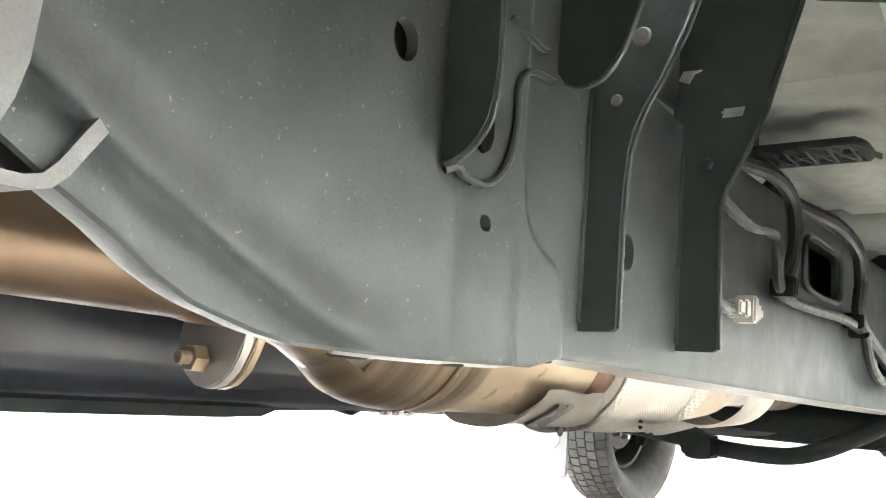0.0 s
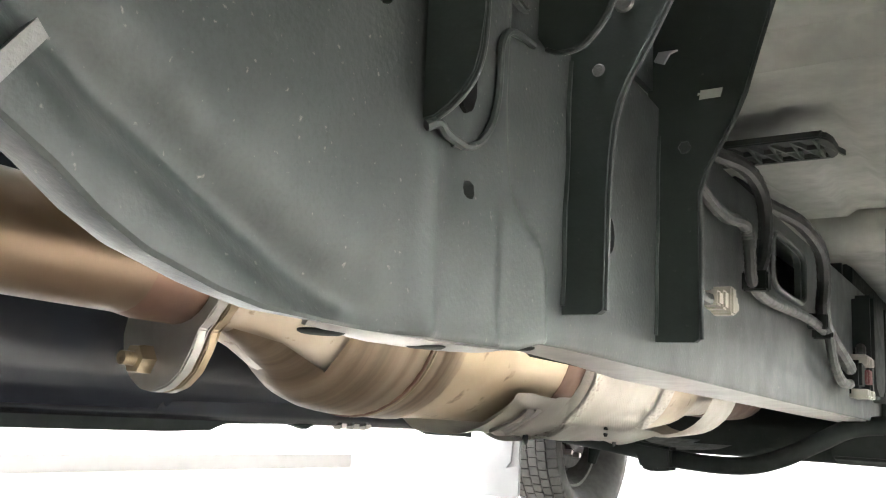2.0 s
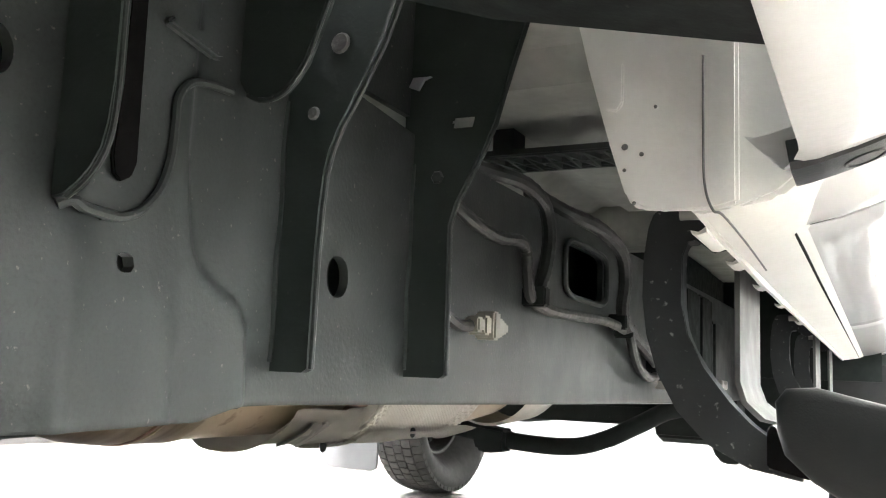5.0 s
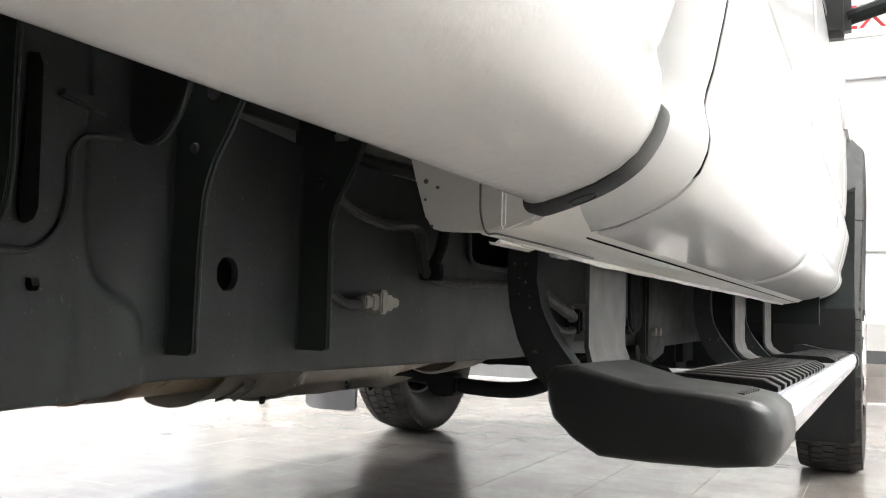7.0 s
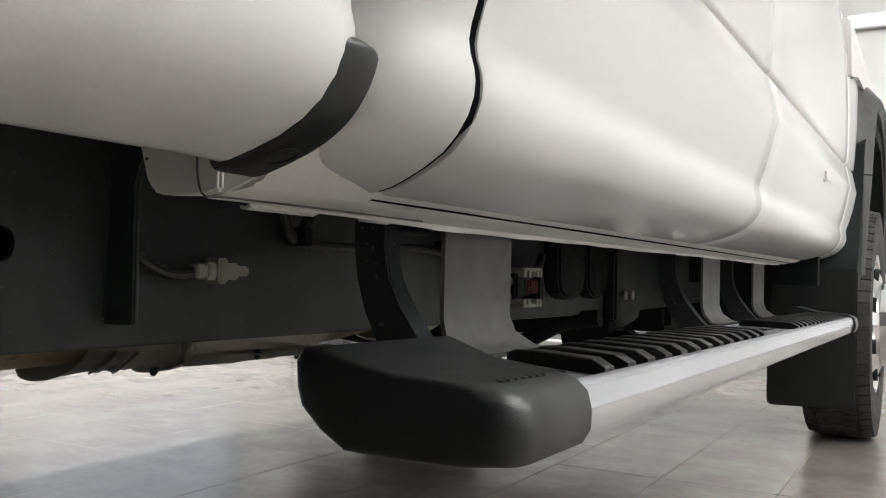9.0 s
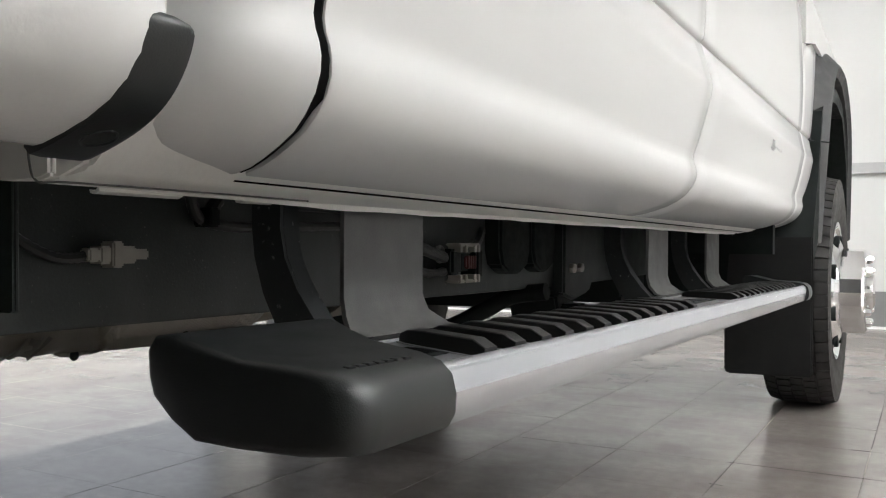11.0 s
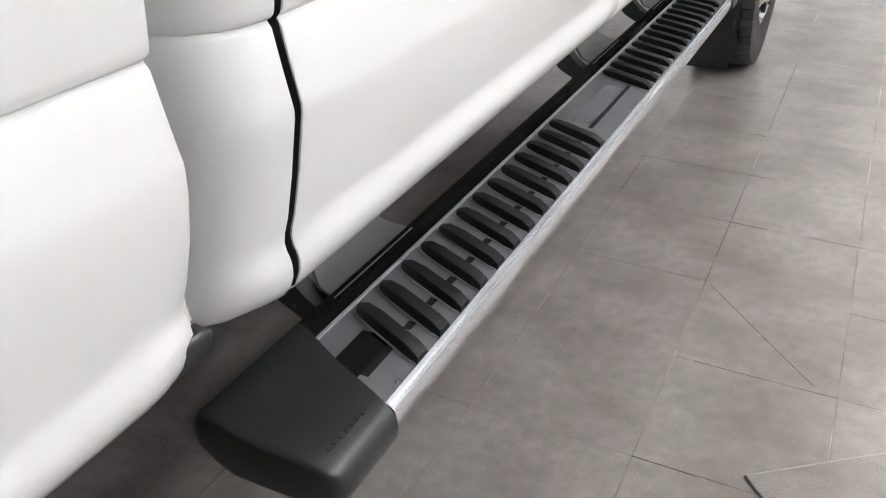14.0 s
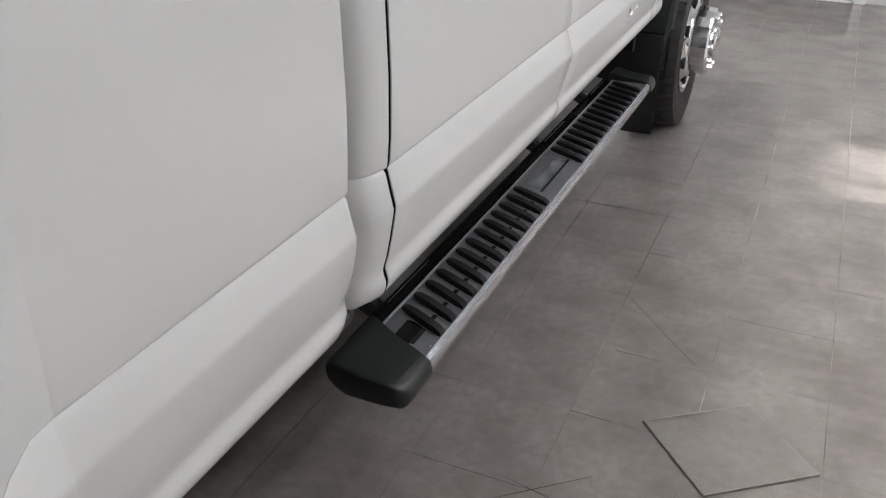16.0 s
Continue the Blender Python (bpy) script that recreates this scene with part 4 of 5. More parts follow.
part("mount_nut", lathe([(0.0, -0.003), (0.0045, -0.003), (0.006, -0.001), (0.006, 0.0), (0.0, 0.0)], (-0.438, -0.0352, 0.678), "y", 6), RAIL, mount)
part("mount_tab", prism([(-0.461, 0.755), (-0.457, 0.763), (-0.440, 0.7625), (-0.447, 0.760), (-0.452, 0.7515)], "y", -0.052, -0.049), PALE_METAL, mount, "bare metal tab")
part("mount_bolt", join(lathe([(0.0, -0.02), (0.012, -0.02), (0.016, -0.015), (0.016, -0.004), (0.03, -0.003), (0.034, 0.0), (0.0, 0.0)], (-0.385, -0.11, 0.888), "z", 18)), BLUE, mount, "blue zinc plated bolt")

# gusset with a rounded lower corner, and the pocket bracket behind the weld: both stand out from the rail
gus = [(-0.463, 0.95), (-0.463, 0.690), (-0.456, 0.680), (-0.447, 0.676), (-0.438, 0.6755), (-0.428, 0.679), (-0.420, 0.687), (-0.413, 0.697), (-0.407, 0.714), (-0.402, 0.728), (-0.395, 0.75), (-0.385, 0.80), (-0.38, 0.95)]
gusset = part("spring_gusset", prism(gus, "y", -0.268, -0.260, 0.001), MOUNT, truck, "matt black gusset plate with rolled edge")
part("rolled_edge", tube(curve([(x, -0.266, z) for x, z in gus[2:]], 4), 0.0019, 8), RAIL, gusset)
pocket = [(-0.462, 0.95), (-0.455, 0.586), (-0.447, 0.587), (-0.438, 0.592), (-0.430, 0.599), (-0.424, 0.608), (-0.421, 0.62), (-0.420, 0.64), (-0.421, 0.70), (-0.421, 0.95)]
pk = part("pocket_bracket", prism(pocket, "y", -0.404, -0.398, 0.001), MOUNT, truck, "black pocket bracket welded to the rail")
part("bracket_lip", tube(curve([(x, -0.401, z) for x, z in pocket[2:]], 4), 0.0016, 8), RAIL, pk)
part("weld_bead", tube(curve([(-0.4545, -0.400, 0.584), (-0.451, -0.394, 0.587), (-0.452, -0.387, 0.585), (-0.4535, -0.377, 0.5845), (-0.455, -0.363, 0.5845)], 5), 0.0030, 8), RAIL, pk, "lumpy weld bead")
part("pressed_outline", tube(curve([(-0.4565, -0.372, 0.5835), (-0.4555, -0.356, 0.586), (-0.455, -0.345, 0.592), (-0.455, -0.334, 0.605), (-0.455, -0.328, 0.624), (-0.455, -0.327, 0.645), (-0.455, -0.3265, 0.659), (-0.456, -0.317, 0.671), (-0.4575, -0.300, 0.676), (-0.460, -0.277, 0.679)], 5), 0.0026, 8), RAIL, pk)
part("channel_slot", prism([(-0.367, 0.722), (-0.370, 0.615), (-0.368, 0.606), (-0.363, 0.603), (-0.356, 0.607), (-0.353, 0.615), (-0.356, 0.716), (-0.360, 0.724)], "x", -0.4565, -0.4535, 0.0008), SEAL, pk)
part("stamped_tab", prism([(-0.342, 0.698), (-0.338, 0.704), (-0.301, 0.704), (-0.294, 0.699), (-0.294, 0.693), (-0.300, 0.691)], "x", -0.459, -0.452, 0.002), RAIL, pk)

# spring hanger at the rail's rise
han = [(-0.6125, 0.5445), (-0.618, 0.536), (-0.625, 0.525), (-0.631, 0.519), (-0.640, 0.5165), (-0.660, 0.516), (-0.80, 0.518), (-1.0, 0.535), (-1.0, 0.541), (-0.80, 0.524), (-0.660, 0.5215), (-0.642, 0.5215), (-0.635, 0.5235), (-0.630, 0.529), (-0.623, 0.540), (-0.617, 0.549)]
hanger = part("spring_hanger", loft([[(x, y + k * 0.028, z + k * 0.012) for y, z in han] for x, k in ((-0.449, 0.0), (-0.452, 0.02), (-0.557, 1.0))]), LEG, truck, "grey steel spring hanger folded into a tray", 60)
part("hanger_plate", prism([(-0.660, 0.521), (-0.655, 0.533), (-0.650, 0.546), (-0.647, 0.560), (-0.645, 0.60), (-0.640, 0.74), (-1.0, 0.80), (-1.0, 0.54), (-0.80, 0.523)], "x", -0.453, -0.446, 0.001), LEG, hanger, "worn grey side plate")
part("hanger_block", prism([(-0.675, 0.53), (-0.675, 0.75), (-1.0, 0.8), (-1.0, 0.57)], "x", -0.53, -0.455), BLACK, hanger)

# connector and looms on the rail
conn = part("wire_connector", join(box(-0.452, -0.432, 0.066, 0.112, 0.551, 0.569, 0.002), box(-0.450, -0.436, 0.106, 0.132, 0.555, 0.566, 0.002), box(-0.449, -0.428, 0.078, 0.092, 0.547, 0.574, 0.002), box(-0.45, -0.434, 0.054, 0.068, 0.553, 0.567, 0.002)), CREAM, truck, "cream plastic wire connector")
part("taped_lead", tube(curve([(-0.448, -0.02, 0.578), (-0.444, 0.0, 0.566), (-0.442, 0.02, 0.558), (-0.443, 0.04, 0.557), (-0.444, 0.058, 0.559)], 5), 0.005, 8, 0.001), CABLE, conn)


def loom(pts, r, mat, label, wave=0.0008):
    return part("wire_loom", tube(curve(pts, 8), r, 10, wave), mat, truck, label)


loom([(-0.448, -0.02, 0.70), (-0.448, 0.02, 0.668), (-0.446, 0.105, 0.652), (-0.442, 0.165, 0.656), (-0.442, 0.188, 0.648), (-0.442, 0.196, 0.625), (-0.444, 0.213, 0.601), (-0.446, 0.27, 0.592), (-0.446, 0.38, 0.594), (-0.444, 0.50, 0.597), (-0.440, 0.59, 0.590), (-0.438, 0.68, 0.570), (-0.436, 0.76, 0.556)], 0.0062, CABLE, "grey sleeved wire loom clipped to the rail")
loom([(-0.50, 0.08, 0.74), (-0.47, 0.12, 0.726), (-0.445, 0.18, 0.722), (-0.44, 0.235, 0.708), (-0.438, 0.25, 0.675), (-0.44, 0.245, 0.635), (-0.442, 0.222, 0.603)], 0.008, HOSE, "black corrugated wire loom")
loom([(-0.50, 0.34, 0.75), (-0.47, 0.40, 0.732), (-0.445, 0.47, 0.722), (-0.435, 0.55, 0.70), (-0.435, 0.575, 0.66), (-0.436, 0.565, 0.615), (-0.436, 0.60, 0.592), (-0.434, 0.70, 0.566), (-0.434, 0.80, 0.545)], 0.0095, HOSE, "black corrugated wire loom")
loom([(-0.434, 0.60, 0.585), (-0.436, 0.65, 0.545), (-0.436, 0.72, 0.525), (-0.434, 0.80, 0.528)], 0.007, HOSE, "black corrugated wire loom")
loom([(-0.44, 0.93, 0.60), (-0.436, 0.90, 0.575), (-0.43, 0.84, 0.56), (-0.43, 0.80, 0.548)], 0.008, HOSE, "black corrugated wire loom")
for y, z in ((0.222, 0.602), (0.565, 0.60), (0.60, 0.590)):
    part("loom_clip", box(-0.456, -0.428, y - 0.008, y + 0.008, z - 0.011, z + 0.011, 0.002), BLACK, truck, "black loom clip")
plug = part("harness_plug", join(box(-0.452, -0.418, 0.775, 0.812, 0.520, 0.565, 0.005), box(-0.448, -0.420, 0.81, 0.845, 0.526, 0.560, 0.003), box(-0.450, -0.414, 0.862, 0.885, 0.512, 0.566, 0.004)), BLACK, truck, "black harness plug with a red lock and cream frame")
for k in range(4):
    part("lock_rib", box(-0.424, -0.413, 0.826 + k * 0.0085, 0.831 + k * 0.0085, 0.530, 0.553, 0.001), RED, plug)
part("lock_tab", box(-0.425, -0.4165, 0.822, 0.858, 0.533, 0.550, 0.001), RED, plug)
for z, d in ((0.506, 1), (0.569, -1)):
    part("plug_frame", join(box(-0.44, -0.412, 0.790, 0.870, z, z + 0.006, 0.002), *[box(-0.436, -0.411, y, y + 0.008, min(z, z + 0.010 * d), max(z, z + 0.010 * d) + 0.004, 0.001) for y in (0.792, 0.812, 0.846, 0.860)]), CREAM, plug)
part("plug_grommet", tube([(-0.435, 0.762 + 0.012 * math.cos(t), 0.556 + 0.012 * math.sin(t)) for t in [2 * math.pi * k / 16 for k in range(17)]], 0.004, 8), LEG, plug)
for y, w in ((0.983, 0.142), (1.14, 0.125)):
    part("rail_bracket", prism([(y, 0.56), (y + 0.012, 0.53), (y + 0.045, 0.515), (y + w - 0.045, 0.515), (y + w - 0.012, 0.53), (y + w, 0.56), (y + w, 0.70), (y, 0.70)], "x", -0.462, -0.425, 0.006), BLACK, truck, "black bracket on the chassis rail")
bolts = part("bolted_bracket", prism([(1.33, 0.46), (1.40, 0.445), (1.50, 0.46), (1.55, 0.52), (1.55, 0.66), (1.33, 0.66)], "x", -0.46, -0.43, 0.006), RAIL, truck, "black bracket with two bolts")
for y in (1.37, 1.42):
    part("bolt", lathe([(0.0, 0.012), (0.009, 0.012), (0.012, 0.009), (0.012, 0.0)], (-0.43, y, 0.52), "x", 6), STEEL, bolts)
part("black_bracket", prism([(1.35, 0.475), (1.30, 0.46), (1.33, 0.40), (1.39, 0.385), (1.42, 0.42), (1.42, 0.48)], "x", -0.56, -0.44, 0.006), BLACK, truck, "black shock bracket under the rail")

lug = part("shock_mount", prism([(-0.445, 0.408), (-0.436, 0.378), (-0.426, 0.358), (-0.412, 0.350), (-0.380, 0.352), (-0.374, 0.372), (-0.376, 0.418), (-0.40, 0.440), (-0.45, 0.44)], "y", 1.335, 1.395, 0.005), BLACK, truck, "black shock mount with a cross bolt")
part("mount_arm", tube(curve([(-0.53, 1.36, 0.414), (-0.49, 1.36, 0.405), (-0.455, 1.36, 0.408), (-0.43, 1.36, 0.402)], 4), 0.009, 10), RAIL, lug)
part("cross_bolt", join(tube([(-0.38, 1.365, 0.388), (-0.345, 1.365, 0.394)], 0.009, 10), lathe([(0.0, 0.0), (0.014, 0.0), (0.015, 0.004), (0.015, 0.012), (0.0, 0.012)], (-0.350, 1.365, 0.393), "x", 6)), STEEL, lug)

# ribbed plastic tray on the floor pan
tray = part("ribbed_bracket", join(box(-0.60, -0.392, 0.335, 0.345, 0.795, 0.804, 0.002), box(-0.60, -0.392, 0.417, 0.427, 0.795, 0.804, 0.002), box(-0.60, -0.392, 0.335, 0.427, 0.801, 0.804), box(-0.56, -0.53, 0.36, 0.40, 0.803, 0.84)), RIB, truck, "black ribbed plastic bracket")
for k in range(8):
    x = -0.59 + k * 0.0265
    part("rib", box(x, x + 0.003, 0.343, 0.419, 0.7945, 0.802), RIBBING, tray)
    part("rib", join(prism([(x, 0.345), (x + 0.003, 0.345), (x + 0.0265, 0.418), (x + 0.0235, 0.418)], "z", 0.7945, 0.802)), RIBBING, tray)
part("rib", box(-0.60, -0.395, 0.379, 0.382, 0.7945, 0.802), RIBBING, tray)
part("end_wall", prism([(-0.398, 0.335), (-0.391, 0.338), (-0.386, 0.346), (-0.384, 0.365), (-0.384, 0.400), (-0.386, 0.414), (-0.391, 0.423), (-0.398, 0.427)], "z", 0.7945, 0.804, 0.002), RIB, tray)
part("pan_stub", tube([(-0.28, 0.60, 0.80), (-0.25, 0.60, 0.80)], 0.012, 10), FLOORPAN, truck)

# ---- exhaust ----
pipe = part("exhaust_pipe", tube([(-0.83, -1.4, 0.60), (-0.81, -0.9, 0.552), (-0.80, -0.5, 0.547), (-0.80, -0.255, 0.546)], 0.0445, 28), HEAT, truck, "heat-browned steel exhaust pipe")
part("pipe_collar", lathe([(0.044, -0.32), (0.047, -0.30), (0.047, -0.262), (0.05, -0.258), (0.044, -0.255)], (-0.80, 0, 0.546), "y", 28), SCORCH, pipe)
dia = []
for k in range(36):
    t = 2 * math.pi * k / 36
    d = Vector((math.cos(t), math.sin(t)))
    ax = Vector((-0.36, -1.0)).normalized()
    r = max(0.058, 0.108 * abs(d.dot(ax)) ** 1.5)
    dia.append((-0.80 + d.x * r, 0.546 + d.y * r))
part("flange", prism(dia, "y", -0.262, -0.250, 0.0015), STEEL, pipe, "steel two-bolt flange")
part("flange", prism(dia, "y", -0.2475, -0.237, 0.0015), GOLD, pipe, "steel two-bolt flange")
part("flange_bolt", join(lathe([(0.0, -0.288), (0.006, -0.288), (0.0065, -0.262), (0.0, -0.262)], (-0.830, 0, 0.469), "y", 12), lathe([(0.0, -0.276), (0.0125, -0.276), (0.0135, -0.272), (0.0135, -0.262), (0.0, -0.262)], (-0.830, 0, 0.469), "y", 6)), GOLD, pipe)
part("inlet_neck", tube([(-0.80, -0.25, 0.546), (-0.798, -0.232, 0.546), (-0.796, -0.222, 0.546)], [0.046, 0.047, 0.051], 28), GOLD, pipe)
part("inlet_cone", tube([(-0.797, -0.228, 0.546), (-0.790, -0.19, 0.545), (-0.784, -0.15, 0.543), (-0.780, -0.10, 0.541), (-0.775, -0.03, 0.539), (-0.775, 0.0, 0.539)], [0.049, 0.062, 0.080, 0.094, 0.103, 0.104], 32), INLET, pipe, "pale straw-coloured inlet cone")
can = part("catalyst_can", lathe([(0.103, -0.012), (0.106, -0.008), (0.106, 0.0), (0.1085, 0.003), (0.1085, 0.012), (0.106, 0.015), (0.106, 0.30)], (-0.775, 0, 0.539), "y", 48), GOLD, pipe, "straw-tinted steel catalyst can with rust spots")
# scooped shield under the inlet cone
rows = []
for y, r, zb, near_edge in ((-0.228, 0.022, 0.497, -62), (-0.21, 0.038, 0.489, -56), (-0.19, 0.052, 0.480, -52), (-0.165, 0.068, 0.468, -56), (-0.147, 0.079, 0.4545, -54), (-0.144, 0.081, 0.4525, -20), (-0.126, 0.090, 0.442, 12), (-0.105, 0.098, 0.436, 30),
                            (-0.085, 0.103, 0.4335, 42), (-0.067, 0.106, 0.432, 52), (-0.045, 0.1075, 0.4315, 62), (-0.02, 0.1085, 0.431, 70), (0.004, 0.109, 0.4305, 80)):
    rows.append([(-0.775 + r * math.cos(radians(t)), y, zb + r + r * math.sin(radians(t))) for t in np.linspace(-150, near_edge, 24)])
scoop = loft(rows, closed=False, caps=False)
bmesh.ops.solidify(scoop, geom=scoop.faces[:], thickness=0.002)
part("inlet_scoop", scoop, BOWL, pipe, "heat-striped domed end of the can")
for y in (-0.055, -0.048):
    part("can_seam", lathe([(0.1065, y - 0.0012), (0.1092, y - 0.0008), (0.1092, y + 0.0008), (0.1065, y + 0.0012)], (-0.775, 0, 0.5395), "y", 60, caps=False), SCORCH if y < -0.05 else GOLD, can)
# scorched band, its dark colour also standing for the shadow gap at the shield
part("scorch_shadow_band", lathe([(0.1065, 0.245), (0.1075, 0.25), (0.1075, 0.30), (0.1065, 0.31)], (-0.775, 0, 0.539), "y", 40), SCORCH, can)
cover = []
for y, r in ((0.295, 0.109), (0.30, 0.117), (0.31, 0.1185), (0.33, 0.117), (0.55, 0.117), (0.57, 0.1195), (0.60, 0.1195), (0.615, 0.117), (0.62, 0.110)):
    cover.append([(-0.775 + r * math.cos(2 * math.pi * k / 48), y, 0.536 + r * math.sin(2 * math.pi * k / 48)) for k in range(48)])
shield = part("heat_shield", loft(cover), WRAP, pipe, "embossed silver heat shield wrap")
rr = []
for y in np.linspace(0.324, 0.556, 150):
    rr.append([(-0.775 + q * math.cos(t), y, 0.536 + q * math.sin(t)) for q, t in [(0.1172 + 0.0011 * (0.5 + 0.5 * math.sin(155 * t + 700 * y)) * (0.5 + 0.5 * math.sin(155 * t - 700 * y)), t) for t in np.linspace(-2.2, 0.5, 260)]])
part("dimpled_foil", loft(rr, closed=False, caps=False), WRAP, shield, "dimpled silver foil", 60)
for y0, y1 in ((0.300, 0.322), (0.556, 0.600)):
    rr = []
    for i, y in enumerate(np.linspace(y0, y1, 9)):
        rr.append([(-0.775 + q * math.cos(t), y, 0.536 + q * math.sin(t)) for q, t in [(0.1195 + 0.0022 * max(0.0, math.sin(52 * t) * math.cos(math.pi * (i % 4) / 2)) , t) for t in [2 * math.pi * k / 260 for k in range(260)]]])
    part("foil_rim", loft(rr, caps=False), WRAP, shield, "", 20)
def crinkled(y0, y1, a0, a1, r, seed, wave=0.006):
    """A bent sheet round the can, with a wavy rim and a folded edge."""
    k = random.Random(seed)
    ph = [k.uniform(0, 6.3) for _ in range(3)]
    rr = []
    for i, s in enumerate(np.linspace(0, 1, 14)):
        line = []
        for j, t in enumerate(np.linspace(a0, a1, 26)):
            y = y0 + (y1 - y0) * s + (wave * math.sin(5 * t + ph[0]) if i == 0 else 0) - (wave * math.sin(7 * t + ph[1]) if i == 13 else 0)
            q = r + 0.004 * (i in (0, 13)) + 0.0016 * math.sin(9 * t + 11 * s + ph[2]) + 0.003 * (4 < i < 9) * (j > 18)
            line.append((-0.775 + q * math.cos(t), y, 0.536 + q * math.sin(t)))
        rr.append(line)
    bm = loft(rr, closed=False, caps=False)
    bmesh.ops.solidify(bm, geom=bm.faces[:], thickness=0.0015)
    return bm


skirt = part("shield_skirt", crinkled(0.30, 0.66, -2.6, -0.98, 0.122, 1), WRAP, pipe, "crinkled silver lower heat shield")
part("shield_tab", crinkled(0.115, 0.285, -2.2, -0.62, 0.116, 2, 0.012), WRAP, pipe, "folded silver shield tab")
part("tab_slot", crinkled(0.165, 0.205, -1.25, -0.78, 0.1185, 3, 0.001), STEEL, skirt)
for y, t0 in ((0.46, -1.05), (0.62, -1.5), (0.29, -1.4)):
    part("shield_notch", lathe([(0.0, 0.0015), (0.007, 0.0015), (0.008, 0.0), (0.0, 0.0)], (-0.775 + 0.123 * math.cos(t0), y, 0.536 + 0.123 * math.sin(t0)), "x", 12), BLACK, skirt)
part("outlet_cone", lathe([(0.106, 0.62), (0.104, 0.70), (0.095, 0.80), (0.093, 0.82), (0.085, 0.84), (0.07, 0.95), (0.065, 1.10), (0.062, 1.30)], (-0.775, 0, 0.536), "y", 36), GOLD, pipe)
part("outlet_shield", loft([[(-0.775 + r * math.cos(t), y, 0.532 + r * math.sin(t)) for t in np.linspace(-2.3, 0.3, 16)] for y, r in ((0.86, 0.104), (0.87, 0.109), (1.02, 0.102), (1.03, 0.097))], closed=False, caps=False), WRAP, pipe)
part("outlet_pipe", tube(curve([(-0.775, 1.05, 0.536), (-0.76, 1.25, 0.535), (-0.80, 1.5, 0.55), (-0.9, 1.9, 0.6)], 5), 0.068, 24), SCORCH, pipe)

# ---- cross member and gearbox mass ----
cross = part("cross_member", tube(curve([(-1.56, 1.2, 0.50), (-1.25, 1.2, 0.43), (-0.98, 1.2, 0.395), (-0.85, 1.2, 0.375), (-0.72, 1.2, 0.372), (-0.64, 1.2, 0.392), (-0.56, 1.2, 0.432), (-0.50, 1.2, 0.462), (-0.42, 1.2, 0.474)], 6), 0.019, 14), BLACK, truck, "black bent tube cross member")
part("cross_strap", prism([(-0.93, 0.352), (-0.90, 0.345), (-0.86, 0.352), (-0.86, 0.40), (-0.95, 0.41)], "y", 1.17, 1.23, 0.006), BLACK, cross)
part("engine_sump", prism([(1.45, 0.47), (2.55, 0.50), (2.55, 0.95), (1.45, 0.90)], "x", -1.55, -0.53, 0.02), BLACK, truck, "dark engine sump and inner arch")
part("front_beam", box(-1.55, -0.47, 1.92, 2.12, 0.405, 0.52, 0.02), BLACK, truck, "black front frame beam")
part("gearbox", lathe([(0.0, 1.0), (0.12, 1.0), (0.14, 1.05), (0.13, 1.3), (0.18, 1.45), (0.17, 1.7), (0.22, 2.0), (0.22, 2.3), (0.0, 2.3)], (-1.13, 0, 0.60), "y", 28), BLACK, truck, "dark gearbox and transfer case")
part("skid_bar", box(-1.5, -0.52, 1.38, 1.45, 0.42, 0.47, 0.01), BLACK, truck, "black skid bar")
tank = part("fuel_tank", prism([(-1.042, 0.47), (-1.046, 0.452), (-1.056, 0.430), (-1.072, 0.416), (-1.09, 0.412), (-1.50, 0.412), (-1.54, 0.45), (-1.54, 0.80), (-1.10, 0.80), (-1.045, 0.76), (-1.04, 0.60)], "y", -1.5, 0.62, 0.006), TANK, truck, "black plastic fuel tank with a moulded seam")
part("tank_flange", prism([(-1.5, 0.397), (-0.02, 0.3985), (0.03, 0.4005), (0.05, 0.4005), (0.075, 0.411), (0.20, 0.414), (0.235, 0.406), (0.265, 0.418), (0.36, 0.423), (0.50, 0.420), (0.565, 0.404), (0.70, 0.402), (0.70, 0.430), (-1.5, 0.430)], "x", -1.10, -1.085, 0.001), BLACK, tank)
for y in (0.30, 0.33, 0.36):
    part("tank_clip", box(-1.095, -1.075, y, y + 0.018, 0.408, 0.424, 0.003), STEEL, tank)

# ---- room shell ----
L, R, B, F, T = (ROOM[k] for k in ("left", "right", "back", "front", "top"))


def shell(name, bm, mat, label):
    return tagged(part(name, bm, mat, None), label, "structure", kind="structure")


floor = shell("floor", box(L, R, B, F, -0.12, -0.0016), GROUT, "grey tiled showroom floor with thin dusty joints")
wall_front = shell("wall_front", box(L - 0.2, R + 0.2, F, F + 0.2, 0, T), DIM_FRONT_WALL, "white painted showroom wall with weaker light put into its colour")
wall_back = shell("wall_back", box(L - 0.2, R + 0.2, B - 0.2, B, 0, T), LOW_BOUNCE_WALL, "unseen back wall kept dark to limit bounced light")
shell("wall_right", join(box(R, R + 0.2, B, 1.55, 0, T), box(R, R + 0.2, 2.26, F, 0, T), box(R, R + 0.2, 1.55, 2.26, 0, 1.0), box(R, R + 0.2, 1.55, 2.26, 2.36, T)), SIDE_WALL, "white painted wall with a window")
shell("baseboard_right", box(R - 0.02, R - 0.002, B, F - 0.03, 0, 0.262, 0.003), SKIRT, "grey tile skirting")
shell("wall_left", join(box(L - 0.2, L, B, F, 0, 0.5), box(L - 0.2, L, B, F, 3.0, T), box(L - 0.2, L, B, -3.6, 0.5, 3.0), box(L - 0.2, L, 5.0, F, 0.5, 3.0)), WALL, "white wall below wide showroom windows")
